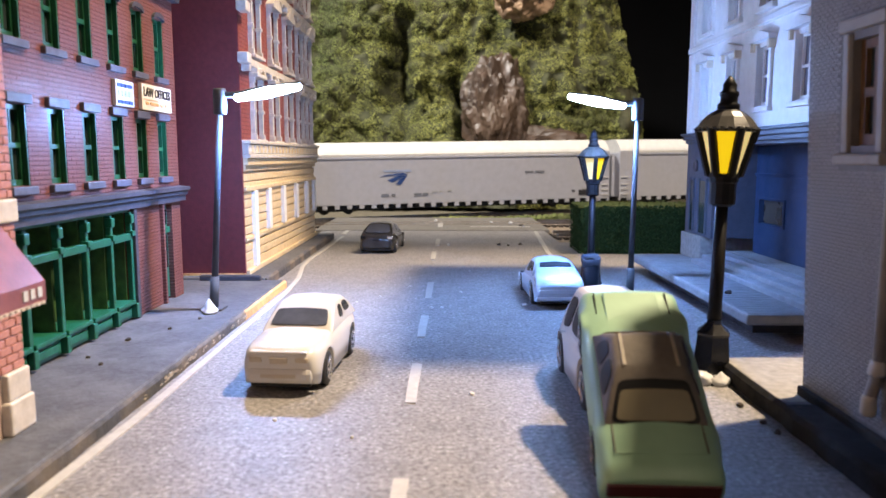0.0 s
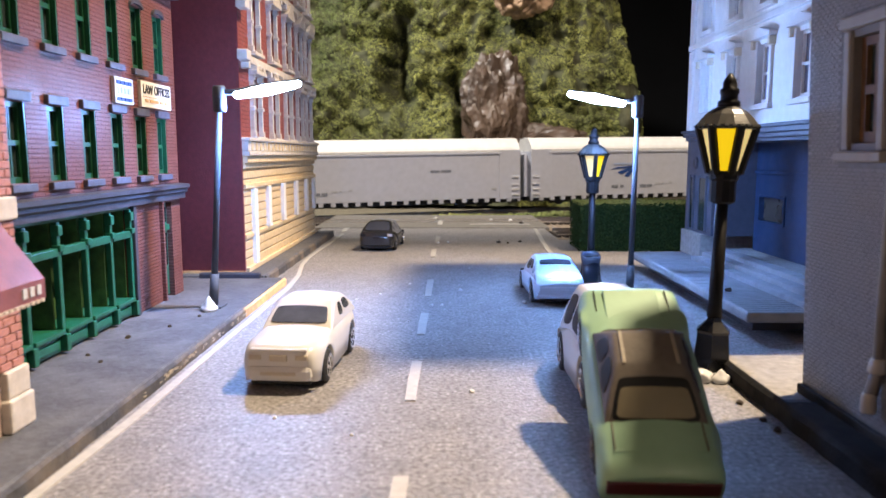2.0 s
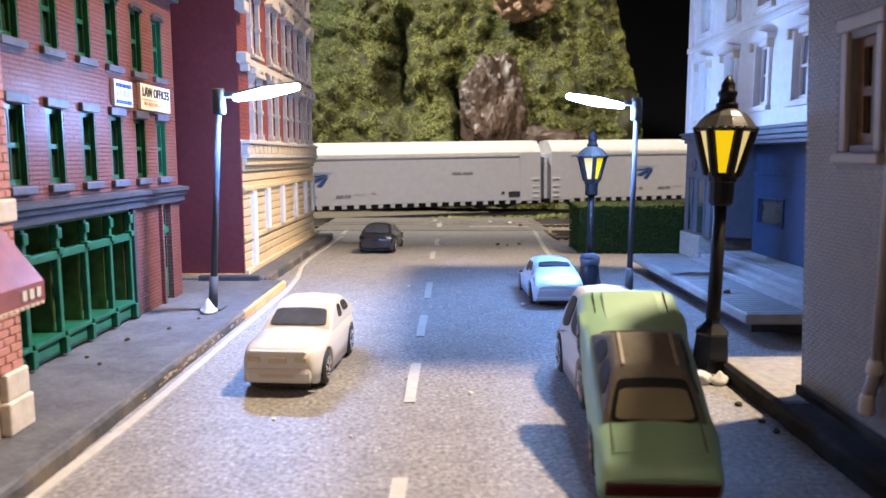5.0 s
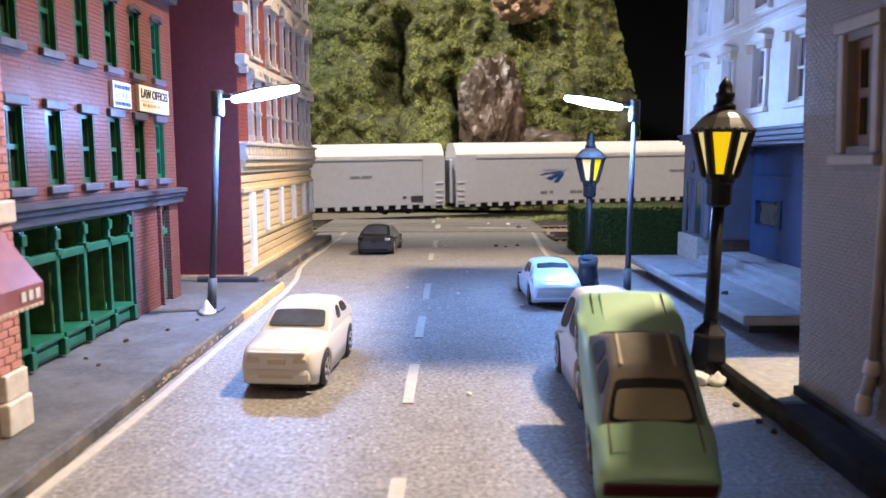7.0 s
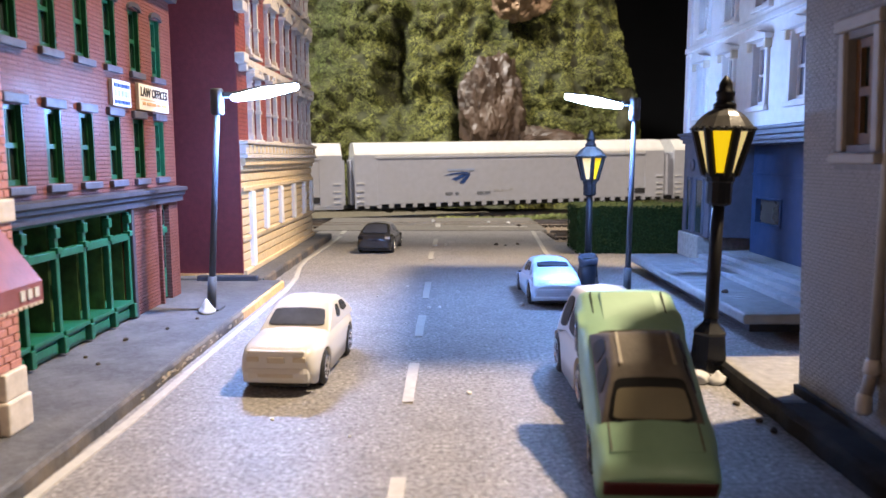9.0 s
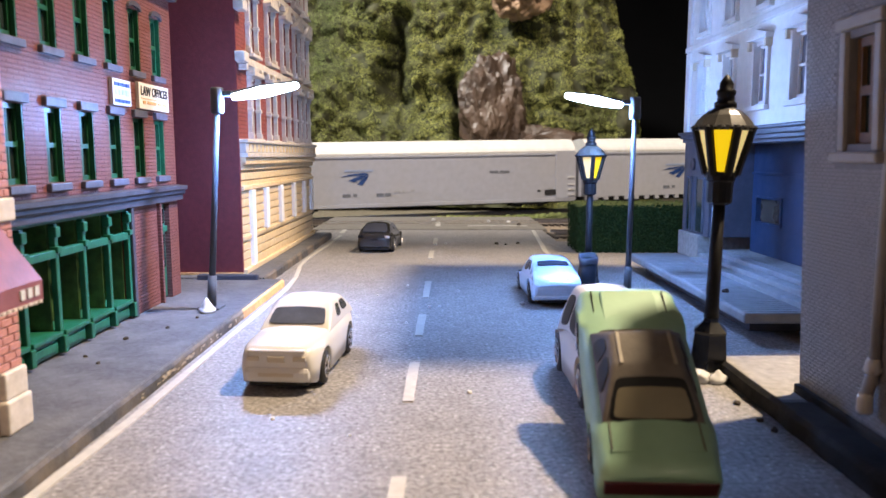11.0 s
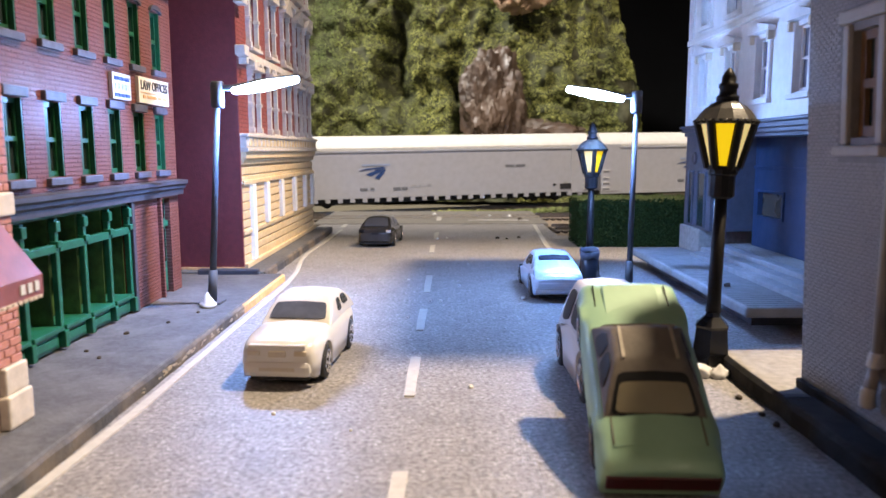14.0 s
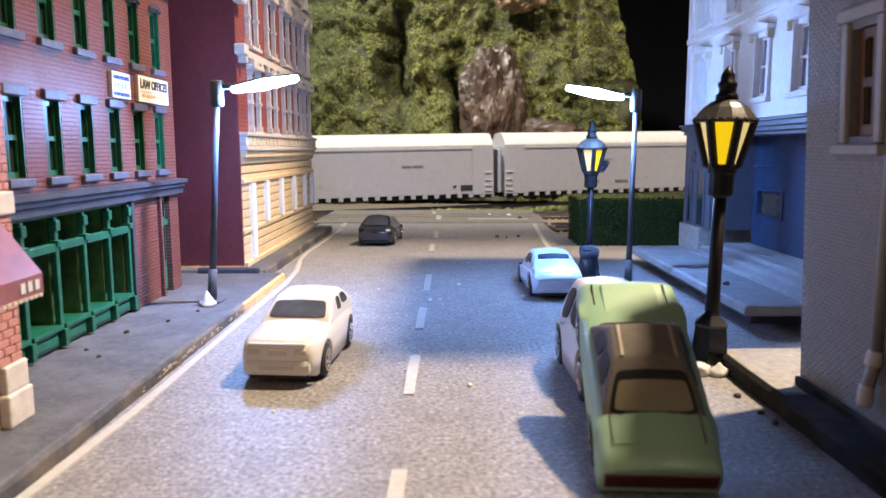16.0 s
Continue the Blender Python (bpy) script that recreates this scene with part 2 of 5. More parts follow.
M["chrome"] = mat("chrome_rim", (0.7, 0.7, 0.72), 0.15, 0.05, 100, 0, metal=1.0)
M["maroon"] = mat("maroon_awning", (0.20, 0.07, 0.08), 0.5, 0.15, 200, 0.2)
M["sign_white"] = mat("white_sign", (0.55, 0.56, 0.58), 0.5, 0.05, 100, 0)
M["sign_cream"] = mat("cream_sign", (0.74, 0.68, 0.55), 0.5, 0.05, 100, 0)
M["backdrop"] = mat("unlit_room_black", (0.006, 0.006, 0.008), 0.9, 0.1, 10, 0)
M["shop_inside"] = mat("green_painted_reveal", (0.055, 0.125, 0.035), 0.6, 0.5, 160, 0.3, stain=(0.012, 0.03, 0.012), stain_amount=0.7)
M["paleglass"] = mat("pale_grey_window", (0.20, 0.22, 0.27), 0.2, 0.3, 80, 0)
M["greyblue"] = mat("grey_blue_ink", (0.35, 0.42, 0.6), 0.5, 0.1, 80, 0)
M["ink"] = mat("black_ink", (0.03, 0.03, 0.035), 0.5, 0.1, 80, 0)
M["dimpane"] = mat("dim_brown_pane", (0.06, 0.05, 0.038), 0.3, 0.3, 120, 0.1)
M["porch"] = mat("porch_grey_white", (0.22, 0.225, 0.24), 0.6, 0.15, 150, 0.3)
M["greystone"] = mat("pale_grey_trim", (0.30, 0.295, 0.295), 0.5, 0.1, 150, 0.1)
M["markpale"] = mat("pale_grey_marking", (0.40, 0.40, 0.41), 0.5, 0.05, 100, 0)
M["earth"] = mat("mountain_earth", (0.05, 0.055, 0.025), 0.9, 0.5, 40, 0.8, 150, stain=(0.09, 0.075, 0.05), depth=0.003)
M["rock_pale"] = mat("pale_brown_rock", (0.36, 0.24, 0.15), 0.7, 0.4, 60, 1.0, 60, depth=0.008)
M["tan_glass"] = mat("tan_tinted_car_glass", (0.18, 0.16, 0.105), 0.45, 0.15, 80, 0, spec=0.2)

# ---- small mesh helpers ----
def part(name, bm, material, parent=None, label="", smooth=False, at=None):
    me = bpy.data.meshes.new(name)
    bmesh.ops.recalc_face_normals(bm, faces=bm.faces[:])
    bm.to_mesh(me)
    bm.free()
    if smooth:
        for p in me.polygons:
            p.use_smooth = True
    for m_ in (material if isinstance(material, (list, tuple)) else [material]):
        me.materials.append(m_)
    ob = new(name, me)
    if parent is not None:
        ob.parent = parent
    if at is not None:
        ob.matrix_local = at
    if label:
        ob["label"] = label
    return ob


def empty(name, at, label="", category="", group="", kind=""):
    ob = new(name)
    ob.empty_display_size = 0.01
    ob.matrix_world = at
    return tagged(ob, label, category, group, kind)


def add_box(bm, x0, x1, y0, y1, z0, z1, bev=0.0, m=None, mat_index=0):
    geom = bmesh.ops.create_cube(bm, size=1.0)
    vs = geom["verts"]
    for v in vs:
        v.co = Vector((x0 + (v.co.x + 0.5) * (x1 - x0), y0 + (v.co.y + 0.5) * (y1 - y0), z0 + (v.co.z + 0.5) * (z1 - z0)))
    if bev:
        es = list({e for v in vs for e in v.link_edges})
        r = bmesh.ops.bevel(bm, geom=es, offset=bev, segments=2, affect="EDGES", profile=0.5)
        vs = list({v for f in r["faces"] for v in f.verts} | {v for v in vs if v.is_valid})
    if m is not None:
        bmesh.ops.transform(bm, matrix=m, verts=vs)
    return vs


def box(x0, x1, y0, y1, z0, z1, bev=0.0, m=None):
    bm = bmesh.new()
    add_box(bm, x0, x1, y0, y1, z0, z1, bev, m)
    return bm


def add_lathe(bm, profile, seg=16, centre=(0, 0, 0), squeeze=1.0, turn=0.0):
    """Rings of (radius, z) round z."""
    rings = []
    for r, z in profile:
        rings.append([bm.verts.new((centre[0] + r * math.cos(turn + 2 * math.pi * i / seg), centre[1] + squeeze * r * math.sin(turn + 2 * math.pi * i / seg),
                                    centre[2] + z)) for i in range(seg)])
    for a, b in zip(rings, rings[1:]):
        for i in range(seg):
            bm.faces.new((a[i], a[(i + 1) % seg], b[(i + 1) % seg], b[i]))
    bm.faces.new(rings[0][::-1])
    bm.faces.new(rings[-1])
    return bm


def lathe(profile, seg=16, centre=(0, 0, 0), turn=0.0):
    return add_lathe(bmesh.new(), profile, seg, centre, 1.0, turn)


def add_prism(bm, outline, y0, y1):
    """Outline of (x, z) drawn out along y."""
    a = [bm.verts.new((x, y0, z)) for x, z in outline]
    b = [bm.verts.new((x, y1, z)) for x, z in outline]
    n = len(a)
    bm.faces.new(a)
    bm.faces.new(b[::-1])
    for i in range(n):
        bm.faces.new((a[i], b[i], b[(i + 1) % n], a[(i + 1) % n]))
    return bm


def add_hull(bm, pts):
    vs = [bm.verts.new(p) for p in pts]
    r = bmesh.ops.convex_hull(bm, input=vs)
    dead = [v for v in vs if v.is_valid and not v.link_faces]
    for v in dead:
        bm.verts.remove(v)
    return bm


def add_tube(bm, a, b, r0, r1, seg=10):
    a, b = Vector(a), Vector(b)
    q = (b - a).to_track_quat("Z", "Y").to_matrix().to_4x4()
    g = bmesh.ops.create_cone(bm, cap_ends=True, segments=seg, radius1=r0, radius2=r1, depth=(b - a).length)
    bmesh.ops.transform(bm, matrix=Matrix.Translation((a + b) / 2) @ q, verts=g["verts"])
    return bm


def facade_mesh(width, height, holes, thick):
    """A wall in x (along) and z (up), its front at y = 0 and its back at y = thick, with rectangular openings (x0, z0, x1, z1)."""
    us = sorted({0.0, width, *[h[0] for h in holes], *[h[2] for h in holes]})
    vs = sorted({0.0, height, *[h[1] for h in holes], *[h[3] for h in holes]})

    def solid(i, j):
        if i < 0 or j < 0 or i >= len(us) - 1 or j >= len(vs) - 1:
            return False
        cu, cv = (us[i] + us[i + 1]) / 2, (vs[j] + vs[j + 1]) / 2
        return not any(h[0] < cu < h[2] and h[1] < cv < h[3] for h in holes)

    bm = bmesh.new()
    cache = {}

    def vert(u, v, y):
        key = (round(u, 6), round(v, 6), y)
        if key not in cache:
            cache[key] = bm.verts.new((u, y, v))
        return cache[key]

    for i in range(len(us) - 1):
        for j in range(len(vs) - 1):
            if not solid(i, j):
                continue
            a, b, c, d = us[i], us[i + 1], vs[j], vs[j + 1]
            bm.faces.new([vert(a, c, 0), vert(b, c, 0), vert(b, d, 0), vert(a, d, 0)])
            bm.faces.new([vert(a, c, thick), vert(a, d, thick), vert(b, d, thick), vert(b, c, thick)])
            for (di, dj), (p, q) in {(-1, 0): ((a, c), (a, d)), (1, 0): ((b, c), (b, d)), (0, -1): ((a, c), (b, c)), (0, 1): ((a, d), (b, d))}.items():
                if not solid(i + di, j + dj):
                    bm.faces.new([vert(*p, 0), vert(*q, 0), vert(*q, thick), vert(*p, thick)])
    return bm

# ---- the setting ----
def setting(name, bm, material, label, category, smooth=False):
    return tagged(part(name, bm, material, smooth=smooth), label, category, kind="structure")


def road_shape():
    bm = bmesh.new()
    outline = [(-0.135, -0.35), (0.40, -0.35), (0.40, 0.765), (0.118, 0.765), (0.118, 0.885), (-0.15, 0.885), (-0.15, 0.5), (-0.135, 0.5)]
    a = [bm.verts.new((x, y, -0.028)) for x, y in outline]
    b = [bm.verts.new((x, y, 0.0)) for x, y in outline]
    bm.faces.new(a[::-1])
    bm.faces.new(b)
    for i in range(len(a)):
        j = (i + 1) % len(a)
        bm.faces.new((a[i], a[j], b[j], b[i]))
    return bm


setting("ground", box(-7, 7, -1.5, 3.2, -0.06, -0.028), M["ground"], "brown scenic ground sheet of the model railway layout", "ground")
setting("road", road_shape(), M["road"], "grey speckled model street board with worn surface", "road")
setting("crossing", box(-0.16, 0.125, 0.889, 1.07, -0.028, 0.001, 0.001), M["road_far"], "tan-grey level crossing panel over the tracks", "road")
# added black sheet: the unlit room beyond the layout, given as a colour
setting("backdrop", box(-7, 7, 3.2, 3.24, -0.03, 3.5), M["backdrop"], "black sheet standing in for the dark room behind the layout", "backdrop")


def stripe(pts, width, z=0.0006, name="edge_line"):
    bm = bmesh.new()
    prev = None
    for i, (x, y) in enumerate(pts):
        a = Vector(pts[max(0, i - 1)])
        b = Vector(pts[min(len(pts) - 1, i + 1)])
        d = (b - a).normalized()
        n = Vector((d.y, -d.x)) * width / 2
        jit = 1 + 0.12 * math.sin(i * 7.3)
        cur = [bm.verts.new((x - n.x * jit, y - n.y * jit, z)), bm.verts.new((x + n.x * jit, y + n.y * jit, z)),
               bm.verts.new((x + n.x * jit, y + n.y * jit, 0.0)), bm.verts.new((x - n.x * jit, y - n.y * jit, 0.0))]
        if prev:
            for k in range(4):
                bm.faces.new((prev[k], prev[(k + 1) % 4], cur[(k + 1) % 4], cur[k]))
        else:
            bm.faces.new(cur)
        prev = cur
    bm.faces.new(prev[::-1])
    return tagged(part(name, bm, M["paint"]), "worn white painted line on the street", "road line", kind="structure")


left_line = [(-0.1075, -0.1 + 0.04 * i) for i in range(8)] + [(-0.1052, 0.24 + 0.04 * i) for i in range(7)]
left_line += [(-0.1085, 0.535), (-0.1165, 0.59), (-0.1185, 0.63), (-0.1165, 0.72), (-0.1155, 0.82)]
stripe(left_line, 0.0032)
stripe([(-0.121, 0.93), (-0.1215, 1.03)], 0.006)
stripe([(-0.118, 0.845), (-0.1195, 0.885)], 0.005)
stripe([(0.0945, 0.55), (0.0945, 0.68), (0.1, 0.77), (0.1065, 0.88)], 0.004)
for x, y0, y1 in ((-0.0122, 0.145, 0.194), (-0.0123, 0.2575, 0.308), (-0.0117, 0.356, 0.405), (-0.0107, 0.455, 0.516), (-0.011, 0.634, 0.686), (-0.0085, 0.734, 0.793)):
    stripe([(x - 0.0007, y0), (x - 0.0006, (y0 + y1) / 2), (x - 0.0002, y1)], 0.0039, name="centre_dash")
stripe([(-0.0078, 0.922), (-0.0076, 0.975)], 0.006, 0.0016, name="centre_dash")

# left pavements
bm = bmesh.new()
add_prism(bm, [(-0.32, -0.028), (-0.1105, -0.028), (-0.1108, 0.0035), (-0.1125, 0.005), (-0.32, 0.005)], -0.3, 0.497)
setting("pavement_left", bm, M["walk"], "dark grey textured model pavement with a rough edge", "pavement")
random.seed(5)


def kerb_strip(name, x, y0, y1, z1, out, material, label, n=60):
    """An uneven kerb face along y, standing out from x by a little."""
    bm = bmesh.new()
    rows = []
    for i in range(n + 1):
        y = y0 + (y1 - y0) * i / n
        o = out * (1 + 0.5 * noise.noise((y * 90, 0, 3)))
        zt = z1 * (1 + 0.12 * noise.noise((y * 120, 5, 1)))
        rows.append([bm.verts.new(p) for p in ((x, y, -0.004), (x + o, y, -0.004), (x + o * 0.9, y, zt * 0.8), (x + o * 0.3, y, zt), (x, y, zt))])
    for a, b in zip(rows, rows[1:]):
        for k in range(5):
            bm.faces.new((a[k], a[(k + 1) % 5], b[(k + 1) % 5], b[k]))
    bm.faces.new(rows[0])
    bm.faces.new(rows[-1][::-1])
    return tagged(part(name, bm, material), label, "kerb", kind="structure")


near_kerb = kerb_strip("kerb_left", -0.1108, -0.3, 0.395, 0.0050, 0.0012, M["kerb"], "dark kerb with chipped tan patches", 120)
kerb_strip("kerb_left", -0.1108, 0.395, 0.497, 0.0050, 0.0014, M["tan"], "bare tan wooden kerb edge", 30)
# bare spots where the kerb's paint has chipped off
random.seed(31)
for y, size in ((0.262, 0.5), (0.277, 0.6), (0.284, 0.8), (0.291, 0.9), (0.298, 0.7), (0.306, 1.0), (0.312, 0.9), (0.327, 1.1), (0.338, 0.6), (0.352, 0.8), (0.371, 0.9), (0.383, 1.2), (0.391, 1.0)):
    bm = bmesh.new()
    for lump in range(3):
        pts = []
        yc, zc = y + random.uniform(-0.004, 0.004), random.uniform(0.0012, 0.0030)
        for k in range(6):
            a = 2 * math.pi * k / 6
            f = size * random.uniform(0.25, 1.2)
            for o in (0.0, 0.0004):
                pts.append((-0.1099 + o, yc + 0.0034 * f * math.cos(a), zc + 0.0008 * f * math.sin(a)))
        add_hull(bm, pts)
    part("paint_chip", bm, M["chip"], near_kerb, "bare tan chip in the dark kerb")
setting("pavement_far_left", box(-0.32, -0.1245, 0.4985, 0.80, -0.028, 0.0062, 0.0012), M["walk"], "grey model pavement along the red house", "pavement")
kerb_strip("kerb_far_left", -0.1243, 0.4985, 0.80, 0.0062, 0.0018, M["kerb"], "dark grey rounded kerb", 40)

bm = bmesh.new()
add_box(bm, -0.168, -0.1262, 0.4935, 0.4982, -0.005, 0.0088, 0.0012)
setting("kerb_end", bm, M["slate"], "dark rounded kerb across the end of the far pavement", "kerb")
# right pavement
bm = bmesh.new()
add_prism(bm, [(0.1135, -0.0001), (0.32, -0.0001), (0.32, 0.006), (0.1145, 0.006), (0.1135, 0.005)], 0.243, 0.2985)
setting("pavement_right", bm, M["concrete"], "pale grey concrete model pavement slab", "pavement")
bm = bmesh.new()
add_prism(bm, [(0.1135, -0.0001), (0.32, -0.0001), (0.32, 0.006), (0.1145, 0.006), (0.1135, 0.005)], -0.3, 0.2428)
setting("pavement_near_right", bm, M["slate"], "dark model pavement beside the grey house", "pavement")
kerb_strip("kerb_right", 0.1135, -0.3, 0.298, 0.0066, -0.0022, M["kerb_black"], "black kerb face with scuffed paint", 60)
setting("kerb_top", box(0.1132, 0.1232, -0.3, 0.238, 0.0061, 0.0068, 0.0003), M["kerb_black"], "black painted strip between the kerb and the grey house", "kerb")
stripe([(0.03, 0.925), (0.065, 0.928), (0.105, 0.925)], 0.006, 0.0016, name="stop_line")
for x0, x1, y0, y1 in ((-0.55, -0.152, 0.79, 1.03), (0.12, 0.6, 0.79, 1.045)):
    setting("siding_bed", box(x0, x1, y0, y1, -0.028, -0.0036, 0.002), M["ballast"], "brown ballast bed under the sidings", "track bed")

# ---- buildings ----
def window_unit(parent, x0, x1, z0, z1, frame_mat, glass_mat_, depth=0.003, bar=0.0012, mullion=True, name="window"):
    """A sash window in an opening of a wall in x and z with its front at y = 0."""
    bm = bmesh.new()
    y0, y1 = depth - 0.0012, depth + 0.0008
    add_box(bm, x0, x0 + bar, y0, y1, z0, z1)
    add_box(bm, x1 - bar, x1, y0, y1, z0, z1)
    add_box(bm, x0 + bar, x1 - bar, y0, y1, z0, z0 + bar * 1.2)
    add_box(bm, x0 + bar, x1 - bar, y0, y1, z1 - bar, z1)
    if mullion:
        zm = (z0 + z1) / 2
        add_box(bm, x0 + bar, x1 - bar, y0 - 0.0004, y1, zm - bar * 0.5, zm + bar * 0.5)
        xm = (x0 + x1) / 2
        add_box(bm, xm - bar * 0.28, xm + bar * 0.28, y0 + 0.0004, y1, z0 + bar * 1.2, zm - bar * 0.5)
        add_box(bm, xm - bar * 0.28, xm + bar * 0.28, y0 + 0.0004, y1, zm + bar * 0.5, z1 - bar)
    w = part(name, bm, frame_mat, parent)
    part("pane", box(x0 + bar, x1 - bar, y1 - 0.0006, y1, z0 + bar, z1 - bar), glass_mat_, w)
    return w


def facing_right(x, y, z):
    """Street face towards +x; local x runs along world +y."""
    return pose(x, y, z, 0, 0, 90)


def facing_left(x, y, z):
    """Street face towards -x; local x runs along world -y."""
    return pose(x, y, z, 0, 0, -90)


# brick house with green shopfront
BY, BZ = 0.20, 0.005
brick_house = empty("brick_house", facing_right(-0.162, BY, BZ), "purple-red brick model house with green shopfront and windows", "house")
W = 0.4475 - BY
win_y = [0.2236, 0.2523, 0.281, 0.3097, 0.3384, 0.3671, 0.3958, 0.4245]
holes = []
for y in win_y:
    u = y - BY
    hw = 0.0067
    holes.append((u - hw, 0.0725, u + hw, 0.1035))
    holes.append((u - hw, 0.128, u + hw, 0.160))
holes.append((0.0545, 0.0, 0.1745, 0.0574))
holes.append((0.2205, 0.0, 0.2335, 0.056))
part("wall", facade_mesh(W, 0.1735, holes, 0.005), M["brick"], brick_house)
part("side_wall", box(W - 0.005, W, 0.005, 0.12, 0, 0.1735), M["brick"], brick_house)
# black fill in place of an unlit room, no real inside wall
part("dark_backing", box(0, W - 0.006, 0.016, 0.018, 0, 0.172), M["dark"], brick_house, "near-black sheet standing in for the unlit interior")
part("roof", box(-0.001, W + 0.001, 0.005, 0.121, 0.1735, 0.177), M["slate"], brick_house)
bm = bmesh.new()
add_prism(bm, [(-0.0, 0.1735), (-0.004, 0.1735), (-0.005, 0.178), (-0.006, 0.179), (-0.006, 0.181), (0.004, 0.181), (0.004, 0.1735)], -0.001, W + 0.002)
bmesh.ops.transform(bm, matrix=Matrix(((0, 1, 0, 0), (1, 0, 0, 0), (0, 0, 1, 0), (0, 0, 0, 1))), verts=bm.verts[:])
part("roof_cornice", bm, M["slate"], brick_house)
bm = bmesh.new()
add_prism(bm, [(0.0, 0.0575), (-0.003, 0.0575), (-0.003, 0.0605), (-0.0045, 0.0615), (-0.0045, 0.063), (-0.006, 0.064), (-0.006, 0.066), (0.0, 0.0665)], -0.001, W + 0.002)
bmesh.ops.transform(bm, matrix=Matrix(((0, 1, 0, 0), (1, 0, 0, 0), (0, 0, 1, 0), (0, 0, 0, 1))), verts=bm.verts[:])
part("storey_cornice", bm, M["slate"], brick_house, "dark grey moulded cornice")
for i, y in enumerate(win_y):
    u = y - BY
    for z0, z1, top in ((0.0725, 0.1035, False), (0.128, 0.160, True)):
        w = window_unit(brick_house, u - 0.0067, u + 0.0067, z0, z1, M["green_frame"], M["winglass"], 0.0035, 0.002)
        for sx in (-1, 1):
            part("jamb", box(u + sx * 0.0061 - 0.0005, u + sx * 0.0061 + 0.0005, 0.0001, 0.0022, z0 + 0.0001, z1 - 0.0001), M["green_frame"], w)
        part("sill", box(u - 0.0086, u + 0.0086, -0.0022, 0.0008, z0 - 0.0034, z0 - 0.0002, 0.0004), M["lintel"], w)
        if top:
            bm = bmesh.new()
            arc = [(u + 0.0082 * math.cos(a), z1 - 0.0006 + 0.0042 * math.sin(a)) for a in [math.pi * k / 8 for k in range(9)]]
            inner = [(u + 0.0066 * math.cos(a), z1 - 0.0006 + 0.0016 * math.sin(a)) for a in [math.pi * k / 8 for k in range(8, -1, -1)]]
            add_prism(bm, arc + inner, -0.0015, 0.0008)
            part("arched_lintel", bm, M["slate"], w)
        else:
            part("lintel", box(u - 0.0083, u + 0.0083, -0.002, 0.0008, z1 + 0.0002, z1 + 0.0041, 0.0004), M["lintel"], w)
# shopfront
shop_x = [0.0545, 0.079, 0.104, 0.1278, 0.1522, 0.1745]
shop = part("shopfront", box(0.0547, 0.1743, 0.0, 0.0025, 0.0558, 0.0573), M["green"], brick_house, "green wooden shopfront")
for a, b in zip(shop_x, shop_x[1:]):
    part("stall_panel", box(a + 0.0018, b - 0.0018, 0.0, 0.004, 0.0012, 0.0085, 0.0005), M["green"], shop)
    bm = bmesh.new()
    add_box(bm, a + 0.004, b - 0.004, -0.0009, 0.0005, 0.0028, 0.0065, 0.0004)
    part("raised_panel", bm, M["green"], shop)
    part("shop_sill", box(a + 0.001, b - 0.001, -0.0022, 0.0125, 0.0085, 0.0105, 0.0004), M["green"], shop)
    part("display_back", box(a + 0.013, b - 0.002, 0.0128, 0.0138, 0.0106, 0.0555), M["shop_inside"], shop, "mottled green panel behind the glass")
    part("reveal", box(b - 0.0022, b - 0.0012, 0.0022, 0.0126, 0.0106, 0.0555), M["shop_inside"], shop)
    part("transom_bar", box(a + 0.0015, b - 0.0015, -0.0014, 0.0018, 0.0415, 0.0450, 0.0005), M["green"], shop)
for a in shop_x:
    bm = bmesh.new()
    add_box(bm, a - 0.0014, a + 0.0014, -0.0010, 0.0016, 0.0012, 0.0557, 0.0004)
    add_box(bm, a - 0.0017, a + 0.0017, -0.0028, 0.003, 0.0012, 0.0085, 0.0004)
    add_box(bm, a - 0.0018, a + 0.0018, -0.0020, 0.0016, 0.0500, 0.0545, 0.0004)
    add_box(bm, a - 0.0019, a + 0.0019, -0.0024, 0.0016, 0.0435, 0.0462, 0.0004)
    part("shop_post", bm, M["green"], shop)
part("pilaster", box(0.1762, 0.1798, -0.0022, 0.001, 0.0, 0.0572, 0.0004), M["slate"], brick_house)
part("pilaster", box(0.2148, 0.217, -0.0022, 0.001, 0.0, 0.0572, 0.0004), M["brick"], brick_house)
door = part("door", box(0.2208, 0.2332, 0.003, 0.005, 0.0012, 0.0555), M["green"], brick_house, "narrow green panelled door")
part("door_pane", box(0.2235, 0.2305, 0.0022, 0.0032, 0.019, 0.038), M["winglass"], door)
part("door_panel", box(0.2235, 0.2305, 0.0018, 0.0032, 0.004, 0.015, 0.0005), M["green"], door)
part("transom_pane", box(0.2235, 0.2305, 0.0022, 0.0032, 0.0445, 0.053), M["winglass"], door)
part("door_rail", box(0.221, 0.233, 0.0012, 0.0032, 0.0395, 0.043, 0.0004), M["green"], door)


def text_mesh(name, body, size, material, parent, x, z, y, squeeze=1.0):
    cu = bpy.data.curves.new(name, "FONT")
    cu.body, cu.size, cu.align_x, cu.align_y, cu.extrude = body, size, "CENTER", "CENTER", 0.00015
    cu.offset = 0.00016
    tmp = bpy.data.objects.new(name, cu)
    me = bpy.data.meshes.new_from_object(tmp)
    bpy.data.objects.remove(tmp)
    ob = new(name, me)
    me.materials.append(material)
    ob.parent = parent
    ob.matrix_local = pose(x, y, z, 90, 0, 0) @ Matrix.Diagonal((squeeze, 1, 1, 1))
    return ob


